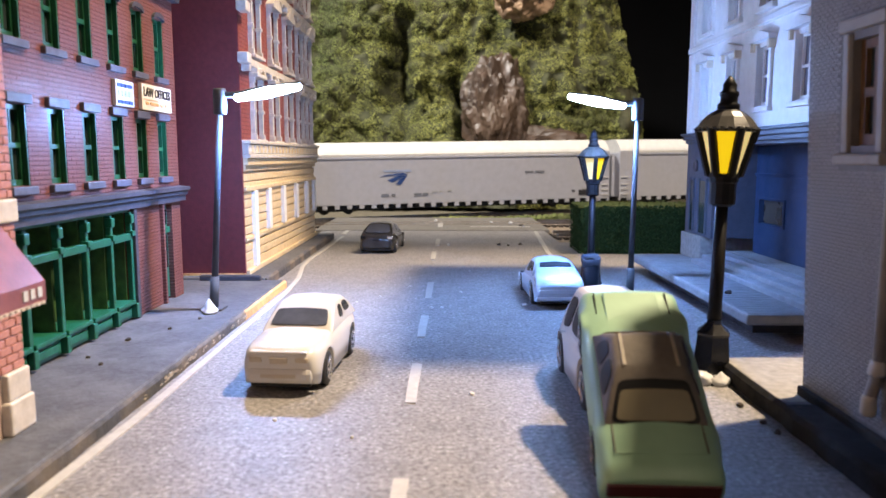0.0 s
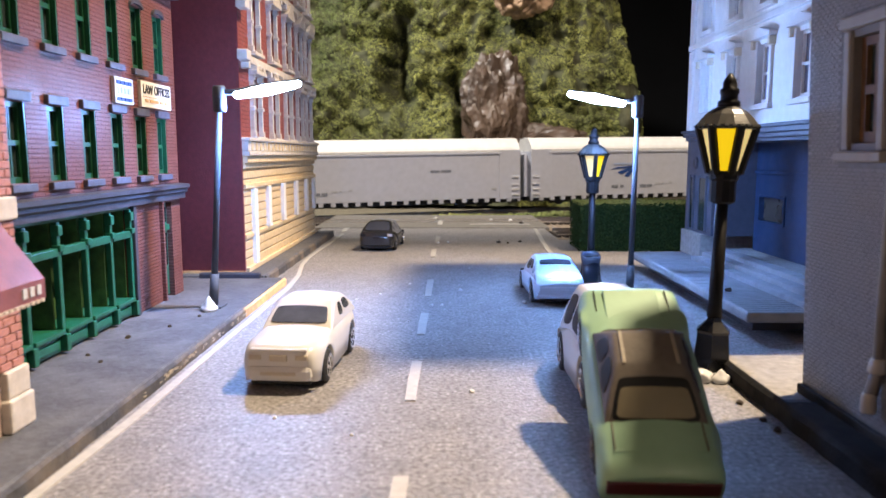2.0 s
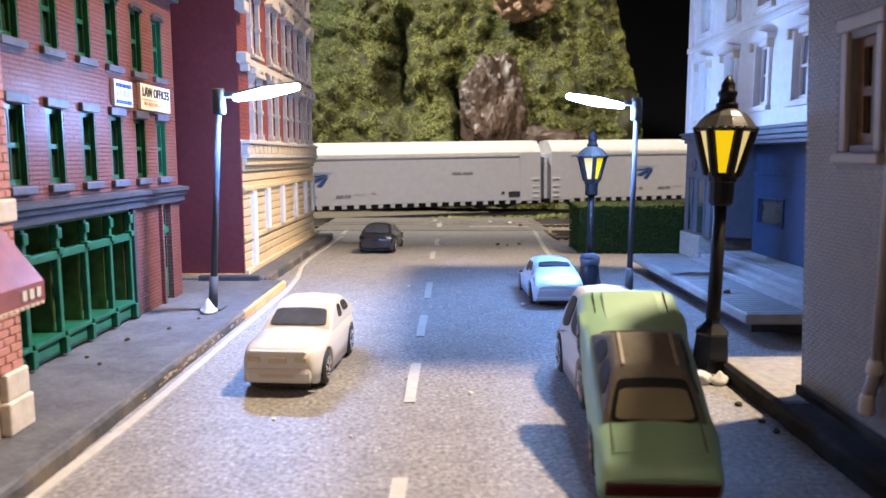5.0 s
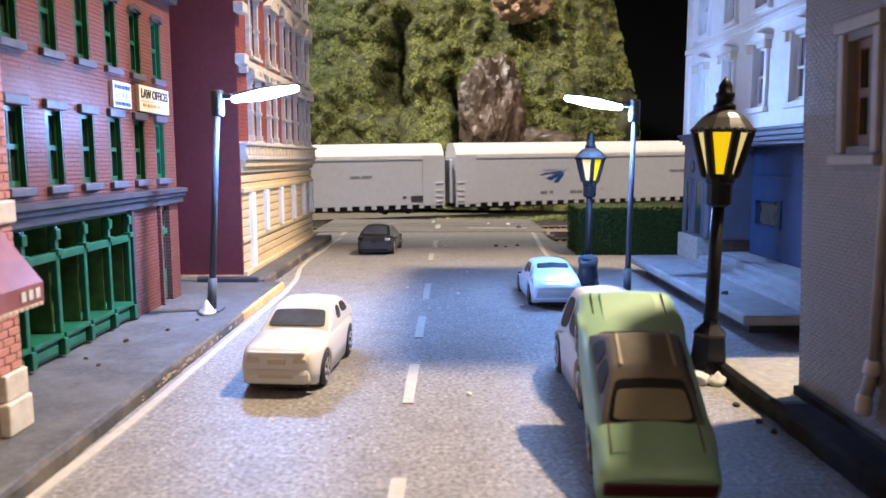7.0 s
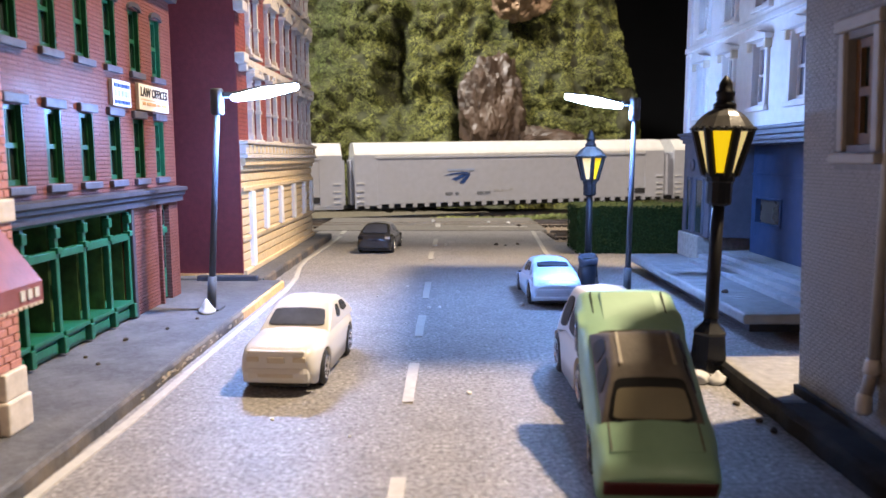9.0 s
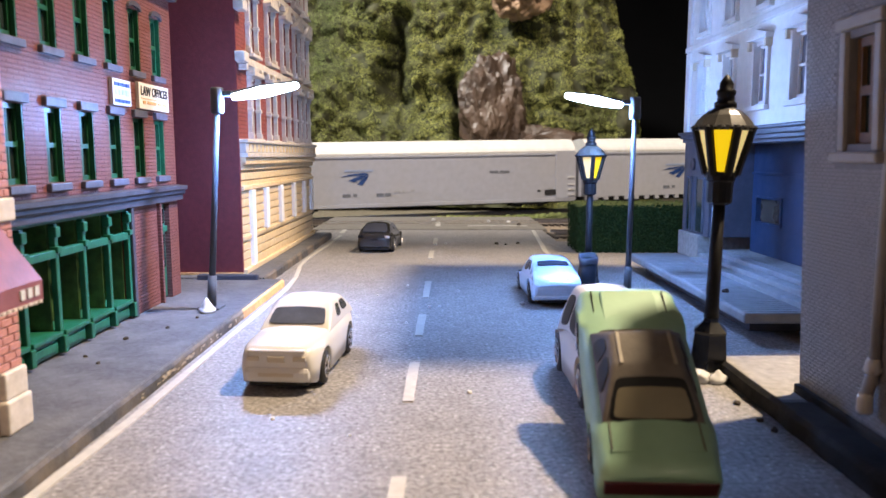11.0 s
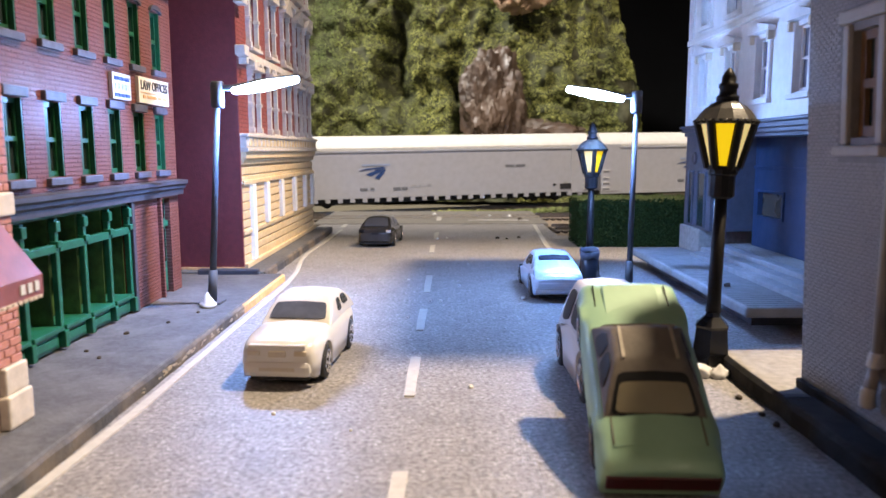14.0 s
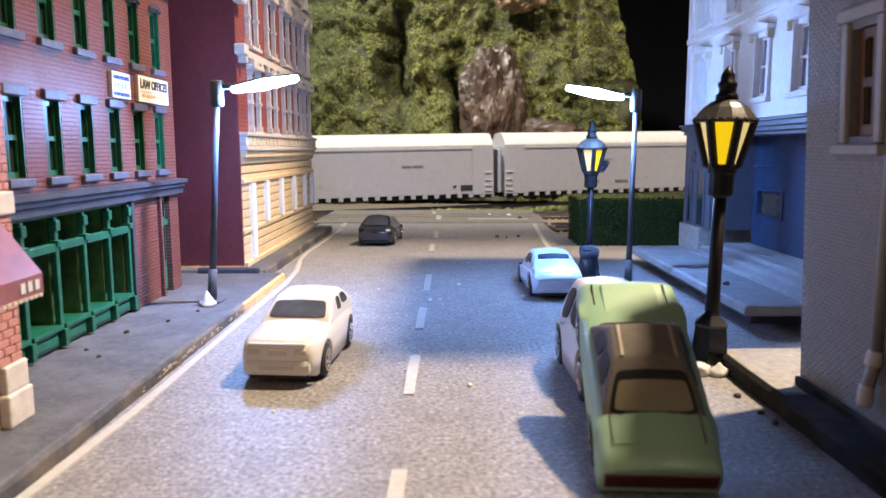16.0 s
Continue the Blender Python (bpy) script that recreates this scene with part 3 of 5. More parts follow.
def sign_board(x0, x1, z0, z1, material, label):
    s = tagged(part("wall_sign", box(x0, x1, -0.0018, 0.0002, z0, z1, 0.0002), material), label, "sign")
    s.matrix_world = facing_right(-0.162 + 0.0003, BY, BZ)
    return s


s1 = sign_board(0.1625, 0.1835, 0.1085, 0.1212, M["sign_white"], "white sign with unreadable blue lettering on the brick wall")
for z0, z1, a, b in ((0.1177, 0.1195, 0.1642, 0.1820), (0.1133, 0.1163, 0.1652, 0.1812), (0.1097, 0.1114, 0.1642, 0.1820)):
    for k in range(4):
        w = (b - a) / 4
        part("letter_bar", box(a + k * w, a + (k + 0.82) * w, -0.0021, -0.0017, z0, z1), M["navy"] if z0 != 0.1133 else M["greyblue"], s1)
s2 = sign_board(0.1935, 0.2350, 0.1085, 0.1222, M["sign_cream"], "cream sign reading LAW OFFICES on the brick wall")
text_mesh("lettering", "LAW OFFICES", 0.0066, M["ink"], s2, 0.2142, 0.1178, -0.00195, 0.92)
for k, (a, b) in enumerate(((0.198, 0.202), (0.204, 0.2165), (0.2185, 0.2235), (0.2255, 0.2310))):
    part("letter_bar", box(a, b, -0.0021, -0.0017, 0.1112, 0.1128), M["tan"], s2)
part("rule", box(0.1955, 0.2330, -0.0021, -0.0017, 0.1139, 0.1142), M["tan"], s2)

# near brick corner house, with its bricks
corner_house = empty("corner_brick_house", facing_right(-0.1318, -0.12, 0.005), "pale red brick corner house with stone pier and awning", "house")
CW = 0.12 + 0.2235
part("wall", box(0, CW - 0.0008, 0.0008, 0.09, 0.0, 0.24), M["mortar"], corner_house)
part("band", box(0, CW + 0.0008, -0.0012, 0.004, 0.064, 0.071, 0.0006), M["stone"], corner_house, "cream stone band")
bm = bmesh.new()
add_box(bm, CW - 0.012, CW + 0.0012, -0.0022, 0.01, 0.0, 0.0105, 0.0008)
add_box(bm, CW - 0.0112, CW + 0.0006, -0.0014, 0.01, 0.0105, 0.019, 0.0006)
part("pier_base", bm, M["stone"], corner_house, "worn cream stone pier base")
# awning
bm = bmesh.new()
add_prism(bm, [(0.0, 0.0635), (-0.0015, 0.0635), (-0.0135, 0.0475), (-0.0135, 0.0415), (-0.0125, 0.0415), (-0.0125, 0.0465), (0.0, 0.0465)], CW - 0.09, CW - 0.0095)
bmesh.ops.transform(bm, matrix=Matrix(((0, 1, 0, 0), (1, 0, 0, 0), (0, 0, 1, 0), (0, 0, 0, 1))), verts=bm.verts[:])
awning = part("awning", bm, M["maroon"], corner_house, "maroon awning with scalloped cream edge")
for k in range(12):
    part("scallop", lathe([(0.0001, -0.0006), (0.0012, -0.0004), (0.0012, 0.0004), (0.0001, 0.0006)], 8, (CW - 0.0115 - 0.0026 * k, -0.013, 0.0413)), M["stone"], awning)
for k in range(3):
    part("letter_bar", box(CW - 0.0215 + 0.0036 * k, CW - 0.0193 + 0.0036 * k, -0.0139, -0.0133, 0.0433, 0.0461), M["sign_white"], awning)

# red house with stone window surrounds over a yellow ground floor
RY, RZ = 0.5115, 0.0062
red_house = empty("red_house", facing_right(-0.1405, RY, RZ), "tall dark red house with stone windows and yellow ground floor", "house")
RW = 0.272
rwin = [0.0372, 0.0935, 0.148, 0.1995, 0.244]
holes = []
for u in rwin:
    holes += [(u - 0.0105, 0.098, u + 0.0105, 0.136), (u - 0.0105, 0.158, u + 0.0105, 0.195), (u - 0.0105, 0.222, u + 0.0105, 0.25)]
holes = [(a, b - 0.09, c, d - 0.09) for a, b, c, d in holes]
wall_up = part("wall", facade_mesh(RW, 0.19, holes, 0.004), M["red_brick"], red_house, at=pose(0, 0, 0.09))
part("side_wall", box(-0.0025, 0.0, -0.0003, 0.14, 0.0005, 0.28, 0.0004), M["oxblood"], red_house, "plain dark red end wall")
part("dark_backing", box(0.002, RW - 0.002, 0.008, 0.135, 0.09, 0.275), M["dark"], red_house)
part("foot_board", box(-0.0035, -0.0024, -0.0005, 0.14, 0.0, 0.0016), M["tan"], red_house)
part("ground_floor", box(0.0, RW, 0.0015, 0.1, 0.0, 0.08), M["yellow"], red_house, "yellow rusticated ground floor")
for k in range(11):
    z = 0.0035 + 0.0062 * k
    part("course", box(0.0, RW, -0.0004 + 0.0001 * (k % 2), 0.002, z, z + 0.0054, 0.0005), M["yellow"], red_house)
for z0, z1, o in ((0.0, 0.0035, 0.0028), (0.0235, 0.0265, 0.0014), (0.0585, 0.0618, 0.0022), (0.0725, 0.0765, 0.0018), (0.0765, 0.0815, 0.004)):
    part("band_course", box(-0.0004, RW + 0.0004, -o, 0.002, z0, z1, 0.0005), M["yellow"], red_house)
part("cornice", box(-0.001, RW + 0.001, -0.0058, 0.002, 0.0815, 0.0845, 0.0005), M["stone"], red_house)
part("balcony_ledge", box(-0.001, RW + 0.001, -0.0048, 0.002, 0.0845, 0.0915, 0.0006), M["stone"], red_house, "cream balustraded ledge")
part("balcony_cap", box(-0.0015, RW + 0.0015, -0.0065, 0.002, 0.0915, 0.094, 0.0006), M["stone"], red_house)
for k in range(22):
    part("baluster", box(0.006 + 0.0121 * k, 0.0105 + 0.0121 * k, -0.0056, -0.0045, 0.0853, 0.0909, 0.0003), M["yellow"], red_house)
for u in (0.0235, 0.066, 0.118, 0.172, 0.222, 0.262):
    part("white_pilaster", box(u - 0.0042, u + 0.0042, -0.0032, 0.001, 0.0268 if u != 0.0235 else 0.0036, 0.0583, 0.0005), M["white_wall"], red_house)
for zi, (z0, z1) in enumerate(((0.098, 0.136), (0.158, 0.195), (0.222, 0.25))):
    for u in rwin:
        w = window_unit(red_house, u - 0.0103, u + 0.0103, z0 + 0.0002, z1 - 0.0002, M["stone"], M["winglass"], 0.0025, 0.0010)
        for sx in (-1, 1):
            bm = bmesh.new()
            c = u + sx * 0.0118
            add_box(bm, c - 0.0012, c + 0.0012, -0.0032, 0.0006, z0 - 0.002, z1 + 0.001, 0.0004)
            for za, zb in ((z0 + 0.016, z0 + 0.0185), (z1 - 0.001, z1 + 0.003), (z0 - 0.003, z0 + 0.001)):
                add_box(bm, c - 0.0018, c + 0.0018, -0.0042, 0.0006, za, zb, 0.0004)
            part("window_column", bm, M["stone"], w)
        part("sill", box(u - 0.0135, u + 0.0135, -0.0058, 0.0006, z0 - 0.0055, z0 - 0.003, 0.0005), M["stone"], w)
        bm = bmesh.new()
        if zi == 1:
            add_prism(bm, [(u - 0.0145, z1 + 0.003), (u + 0.0145, z1 + 0.003), (u + 0.0145, z1 + 0.0055), (u + 0.0015, z1 + 0.0148), (u - 0.0015, z1 + 0.0148), (u - 0.0145, z1 + 0.0055)], -0.0065, 0.0006)
        else:
            add_box(bm, u - 0.0140, u + 0.0140, -0.0065, 0.0006, z1 + 0.003, z1 + 0.0062, 0.0006)
            add_lathe(bm, [(0.0008, 0), (0.0042, 0.001), (0.0046, 0.0036), (0.001, 0.006)], 10, (u, -0.003, z1 + 0.006), 0.7)
        part("pediment", bm, M["stone"], w)
for z in (0.1455, 0.2085):
    part("string_course", box(-0.001, RW + 0.001, -0.0046, 0.001, z, z + 0.005, 0.0005), M["stone"], red_house)
    for k in range(13):
        part("corbel", box(0.004 + 0.0215 * k, 0.0085 + 0.0215 * k, -0.0058, 0.001, z - 0.0045, z - 0.0002, 0.0005), M["stone"], red_house)
for z in (0.146, 0.18, 0.215, 0.25):
    part("quoin", box(-0.0028, 0.0085, -0.0064, 0.0008, z, z + 0.007, 0.0007), M["stone"], red_house)
part("upper_storey", box(0.0, RW, 0.0042, 0.135, 0.2805, 0.34), M["cream"], red_house)
part("roof_cornice", box(-0.003, RW + 0.003, -0.01, 0.14, 0.2805, 0.29, 0.001), M["cream"], red_house)

# white house over a blue ground floor, with its porch
WX, WY, WZ = 0.208, 0.641, 0.014
white_house = empty("white_house", facing_left(WX * 0.886, WY * 0.886, 0.0225) @ Matrix.Diagonal((0.886, 0.886, 0.886, 1)), "white model house over a blue recessed ground floor with porch", "house")
# near end runs on out of view to narrow the lit gap
WW = 0.236
wwin = [0.038, 0.093, 0.1475, 0.202]
holes = []
for u in wwin:
    holes += [(u - 0.009, 0.0145, u + 0.009, 0.0525), (u - 0.009, 0.079, u + 0.009, 0.117)]
# plain wall carried up out of view, to shade the far street
part("upper_wall", facade_mesh(WW, 0.33, holes, 0.005), M["white_wall"], white_house, at=pose(0, 0, 0.094))
part("end_wall", box(0.0, 0.004, 0.0052, 0.12, 0.094, 0.424), M["white_wall"], white_house)
part("dark_backing", box(0.005, WW - 0.002, 0.011, 0.11, 0.096, 0.42), M["dark"], white_house)
for z0, z1, o in ((0.0855, 0.0885, 0.002), (0.0885, 0.0918, 0.0045), (0.0918, 0.094, 0.0065)):
    part("cornice", box(-0.0016, WW, -o, 0.006, z0, z1, 0.0005), M["bluegrey"], white_house, "blue-grey moulded cornice")
part("belt_course", box(-0.001, WW, -0.003, 0.001, 0.1605, 0.165, 0.0006), M["white_wall"], white_house)
part("corner_strip", box(-0.001, 0.0085, -0.002, 0.001, 0.0945, 0.16, 0.0005), M["white_wall"], white_house)
part("corner_strip", box(-0.001, 0.0085, -0.002, 0.001, 0.1655, 0.424, 0.0005), M["white_wall"], white_house)
for u in wwin:
    for z0, z1 in ((0.1085, 0.1465), (0.173, 0.211)):
        w = window_unit(white_house, u - 0.0088, u + 0.0088, z0 + 0.0002, z1 - 0.0002, M["white_wall"], M["paleglass"], 0.0035, 0.0016)
        bm = bmesh.new()
        for sx in (-1, 1):
            add_box(bm, u + sx * 0.0108 - 0.0018, u + sx * 0.0108 + 0.0018, -0.0022, 0.0006, z0 - 0.001, z1 + 0.002, 0.0004)
        add_box(bm, u - 0.014, u + 0.014, -0.0034, 0.0006, z0 - 0.0045, z0 - 0.001, 0.0005)
        part("surround", bm, M["white_wall"], w)
        bm = bmesh.new()
        add_prism(bm, [(u - 0.0155, z1 + 0.003), (u + 0.0155, z1 + 0.003), (u + 0.0165, z1 + 0.0055), (u + 0.008, z1 + 0.0075), (u, z1 + 0.0098), (u - 0.008, z1 + 0.0075), (u - 0.0165, z1 + 0.0055)], -0.0055, 0.0006)
        part("hood", bm, M["white_wall"], w)
        for sx in (-1, 1):
            part("bracket", box(u + sx * 0.0128 - 0.0014, u + sx * 0.0128 + 0.0014, -0.0045, 0.0006, z1 - 0.003, z1 + 0.0028, 0.0005), M["cream"], w)
# pier at the far corner
part("pier", box(-0.0006, 0.062, 0.0002, 0.05, 0.0105, 0.0855), M["bluegrey"], white_house, "blue-grey corner pier with narrow windows")
part("pier_base", box(-0.003, 0.047, -0.0025, 0.05, -0.0098, 0.0105, 0.0008), M["concrete"], white_house)
for a, b in ((0.012, 0.02), (0.034, 0.05)):
    part("pier_window", box(a, b, -0.0006, 0.0006, 0.013, 0.0555), M["winglass"], white_house, "tall narrow dark window")
    part("pier_trim", box(a - 0.0016, a - 0.0001, -0.0014, 0.0006, 0.0125, 0.0575, 0.0003), M["bluegrey"], white_house)
    part("pier_trim", box(b + 0.0001, b + 0.0016, -0.0014, 0.0006, 0.0125, 0.0575, 0.0003), M["bluegrey"], white_house)
bm = lathe([(0.0002, -0.0005), (0.0052, -0.0005), (0.0052, 0.0008), (0.0042, 0.0012), (0.0002, 0.0008)], 20)
part("round_medallion", bm, M["slate"], white_house, at=pose(0.022, 0.0, 0.0675, 90, 0, 0))
# recessed blue wall
part("blue_wall", facade_mesh(WW - 0.062, 0.0855, [(0.0105, 0.0245, 0.0505, 0.0423)], 0.004), M["blue"], white_house, "deep blue recessed ground-floor wall", at=pose(0.062, 0.034, 0.0))
bw = part("shop_window", box(0.0728, 0.1122, 0.0365, 0.0375, 0.0248, 0.042), M["dimpane"], white_house, "small square window with a dim brown pane")
bm = bmesh.new()
for a in ((0.0703, 0.0724, 0.0229, 0.0440), (0.1126, 0.1147, 0.0229, 0.0440), (0.0724, 0.1126, 0.0229, 0.0245), (0.0724, 0.1126, 0.0423, 0.0440)):
    add_box(bm, a[0], a[1], 0.0328, 0.0342, a[2], a[3])
part("frame", bm, M["blue"], bw)
part("foundation", box(0.0475, WW - 0.001, 0.0165, 0.118, -0.0098, -0.0002), M["concrete"], white_house)
part("foundation", box(0.001, 0.047, 0.0502, 0.118, -0.0098, -0.0002), M["concrete"], white_house)
part("soffit", box(0.062, WW, 0.001, 0.0338, 0.0832, 0.0854), M["bluegrey"], white_house)
part("wall_band", box(0.062, WW, 0.0325, 0.0338, 0.060, 0.0622, 0.0003), M["blue"], white_house)

# unseen roof and walls, added to close the house against the lamps
part("roof", box(-0.002, WW + 0.002, -0.004, 0.124, 0.4242, 0.43, 0.001), M["white_wall"], white_house)
part("back_wall", box(0.0, WW, 0.1205, 0.124, 0.0, 0.424), M["white_wall"], white_house)
part("end_wall", box(WW - 0.004, WW, 0.0385, 0.12, 0.0, 0.424), M["white_wall"], white_house)

# porch slab with steps
porch = empty("porch", facing_left(0.1435, 0.567, 0.0), "raised grey-white porch slab with steps before the blue house", "porch")
bm = bmesh.new()
add_box(bm, 0.0, 0.2215, 0.0, 0.2, 0.0085, 0.0138, 0.0012)
part("slab", bm, M["porch"], porch)
part("footing", box(0.006, 0.2, 0.012, 0.2, 0.0, 0.0085), M["slate"], porch)
for k in range(34):
    part("board_joint", box(0.052 + 0.005 * k, 0.0526 + 0.005 * k, 0.002, 0.031, 0.0137, 0.0140), M["porch"], porch)
for k, (x, z) in enumerate(((0.0315, 0.0167), (0.039, 0.0196), (0.0465, 0.0225))):
    part("step", box(0.044, 0.2212, x, 0.0548, 0.0136 + 0.0029 * k, z, 0.0006), M["porch"], porch)

# grey brick house nearest the camera
GX = 0.1243
grey_house = empty("grey_house", facing_left(GX, 0.2496, 0.006) @ pose(0, 0, 0, 2.2, 0, 0), "grey painted brick model house with brown window frames", "house")
# height and near length out of view are set for the shade they cast
part("wall", facade_mesh(0.25, 0.162, [(0.0263, 0.0858, 0.0407, 0.1167)], 0.005), M["grey_mortar"], grey_house)
part("end_wall", box(0.0, 0.005, 0.0052, 0.1, 0, 0.162), M["greywall"], grey_house)
part("dark_backing", box(0.006, 0.243, 0.012, 0.1, 0.001, 0.161), M["dark"], grey_house)
part("plinth", box(-0.001, 0.25, -0.0016, 0.001, 0.0, 0.0035, 0.0005), M["kerb_black"], grey_house)
w = window_unit(grey_house, 0.0265, 0.0405, 0.0860, 0.1165, M["brown"], M["winglass"], 0.0035, 0.0026)
part("sill", box(0.0210, 0.0460, -0.0030, 0.0008, 0.0805, 0.0836, 0.0006), M["greystone"], w)
part("lintel", box(0.0215, 0.0455, -0.0022, 0.0008, 0.1190, 0.1228, 0.0006), M["greystone"], w)
for a, b in ((0.0228, 0.0261), (0.0409, 0.0442)):
    part("casing", box(a, b, -0.0014, 0.0008, 0.0838, 0.1188, 0.0006), M["greystone"], w)
pipe = tagged(part("downpipe", add_tube(add_tube(bmesh.new(), (0.1220, 0.2030, 0.027), (0.1220, 0.2030, 0.157), 0.0016, 0.0016, 12), (0.1220, 0.2030, 0.028), (0.1200, 0.2030, 0.0195), 0.0018, 0.0018, 12), M["greystone"], smooth=True),
              "grey plastic downpipe with elbow on the grey wall", "downpipe")
part("pipe_collar", lathe([(0.0018, 0.0), (0.0026, 0.0008), (0.0022, 0.0035), (0.0017, 0.0045)], 14, (0.1217, 0.2030, 0.027)), M["glue"], pipe, "glossy pale pipe collar", True)
part("pipe_shoe", lathe([(0.0018, 0.0), (0.0023, 0.0007), (0.0021, 0.005), (0.0018, 0.006)], 14, (0.1200, 0.2030, 0.0155)), M["glue"], pipe, "", True)

# far side and top of the grey house, unseen, added to block the lamps
part("end_wall", box(0.245, 0.25, 0.0052, 0.1, 0, 0.162), M["greywall"], grey_house)
part("back_wall", box(0.0, 0.25, 0.1002, 0.104, 0, 0.162), M["greywall"], grey_house)
part("roof", box(0.0, 0.25, 0.0, 0.104, 0.1622, 0.165), M["slate"], grey_house)

# ---- toy cars ----
def lerp_profile(pts, x):
    for (x0, v0), (x1, v1) in zip(pts, pts[1:]):
        if x <= x1:
            f = (x - x0) / (x1 - x0)
            f = max(0.0, min(1.0, f))
            return v0 + (v1 - v0) * f
    return pts[-1][1]


def toy_car(name, at, L, W, deck, cabin, wheel_r, axle, paint, label, roof_mat=None, ride=0.0035, glass="car_glass",
            rim="chrome", nose_drop=0.25, tail_drop=0.2, flat=2.6, panes=(0.15, 0.85, 0.12, 0.86, 0.84, 0.86), foot=0.91,
            ends=0.80, sides=((0.18, 0.50, 0.22, 0.80), (0.56, 0.86, 0.22, 0.80)), side_glass=None, rear_gasket=False):
    """A die-cast car; the front looks along +x. deck: (share of the length from the tail, height). cabin: tail and head of its foot,
    tail and head of its roof (shares), height of the roof, half-width of the roof (share of W)."""
    car = empty(name, at, label, "toy car")
    r_tail, r_head = axle[0] * L - L / 2, axle[1] * L - L / 2
    bm = bmesh.new()
    n = 56
    rings = []
    for i in range(n + 1):
        s = 0.35 * i / n + 0.65 * (0.5 - 0.5 * math.cos(math.pi * i / n))
        x = (s - 0.5) * L
        e = min(1.0, (1 - abs(2 * s - 1) ** (flat * 3.2)))
        w = W / 2 * (ends + (1 - ends) * max(0.0, e) ** 0.5) * (1 - 0.03 * (2 * s - 1) ** 2)
        zt = lerp_profile(deck, s)
        end = max(0.0, 1 - min(s, 1 - s) / 0.045)
        drop = (nose_drop if s > 0.5 else tail_drop) * end ** 2
        zt -= drop * (zt - ride)
        zs = ride + 0.25 * end ** 2 * (zt - ride)
        arch = 0.0
        for c in (r_tail, r_head):
            rr = wheel_r * 1.22
            if abs(x - c) < rr:
                arch = max(arch, wheel_r + math.sqrt(rr * rr - (x - c) ** 2) * 1.0)
        za = max(zs, arch)
        za = min(za, zt - 0.0016)
        h = zt - zs
        inner = W / 2 - 0.0042
        ring = [(-inner, zs), (-inner if arch > zs else -w * 0.95, za if arch > zs else zs), (-w * 0.97, za), (-w, max(za, zs + 0.42 * h)), (-w * 0.985, max(za + 0.0004, zs + 0.66 * h)),
                (-w * 0.93, zt - 0.12 * h), (-w * 0.80, zt - 0.02 * h), (-w * 0.4, zt + 0.0003), (0, zt + 0.0005)]
        ring = ring + [(-y, z) for y, z in ring[-2::-1]]
        rings.append([bm.verts.new((x, y, z)) for y, z in ring])
    for a, b in zip(rings, rings[1:]):
        k = len(a)
        for j in range(k):
            bm.faces.new((a[j], a[(j + 1) % k], b[(j + 1) % k], b[j]))
    bm.faces.new(rings[0])
    bm.faces.new(rings[-1][::-1])
    body = part("body", bm, paint, car, smooth=True)
    for face in list(body.data.polygons)[-2:]:
        face.use_smooth = False
    f0, f1, t0, t1, zr, rw = cabin
    X = lambda s: (s - 0.5) * L
    pm = roof_mat or paint
    bw, tw = W / 2 * foot, W / 2 * rw

    def crown(s):
        """Height share of the cabin over the deck, eased into the roof."""
        q = (s - f0) / (t0 - f0) if s < t0 else ((f1 - s) / (f1 - t1) if s > t1 else 1.0)
        q = max(0.0, min(1.0, q))
        return q * (1.0 + 0.25 * (1 - q)) if q < 1 else 1.0

    def skin(s, k):
        """Half-width and height at the share k of the cabin's full height."""
        zb = lerp_profile(deck, s) - 0.001
        return bw + (tw - bw) * k ** 1.3, zb + (zr - zb) * k

    bm = bmesh.new()
    rings = []
    n = 36
    for i in range(n + 1):
        s = f0 + (f1 - f0) * i / n
        q = crown(s)
        ring = []
        for k in (0.0, 0.35, 0.7, 0.9):
            y, z = skin(s, k * q)
            ring.append((-y, z))
        y, z = skin(s, q)
        roof_bow = 0.0006 * (1 - abs(2 * (s - f0) / (f1 - f0) - 1)) * q
        ring += [(-y * 0.93, z - 0.0002 * q), (-y * 0.75, z + 0.4 * roof_bow), (0, z + roof_bow + 0.0004 * q)]
        ring += [(-a_, b_) for a_, b_ in ring[-2::-1]]
        rings.append([bm.verts.new((X(s), a_, b_)) for a_, b_ in ring])
    for a_, b_ in zip(rings, rings[1:]):
        k = len(a_)
        for j in range(k - 1):
            bm.faces.new((a_[j], a_[j + 1], b_[j + 1], b_[j]))
    part("cabin", bm, pm, car, smooth=True)

    def outline(m_=20, power=0.22):
        """A rectangle with well-rounded corners, from -1 to 1 both ways."""
        for i in range(m_):
            c, s_ = math.cos(2 * math.pi * i / m_), math.sin(2 * math.pi * i / m_)
            yield math.copysign(abs(c) ** power, c), math.copysign(abs(s_) ** power, s_)

    def plate(nm, pts, push):
        """A pane laid on the cabin's skin."""
        d = Vector(push)
        bm = bmesh.new()
        add_hull(bm, [tuple(Vector(p) + d) for p in pts] + [tuple(Vector(p) - d * 2.5) for p in pts])
        return part(nm, bm, M["black"] if nm == "window_gasket" else M[side_glass or glass] if nm == "side_window" else M[glass], car)

    screens = [("rear_window", f0, t0, panes[0], panes[1], panes[4], -1), ("windscreen", f1, t1, panes[2], panes[3], panes[5], 1)]
    if rear_gasket:
        screens.append(("window_gasket", f0, t0, panes[0] - 0.05, panes[1] + 0.16, panes[4] + 0.09, -0.5))
    for nm, low, head, lo, hi, share, sx in screens:
        pts = []
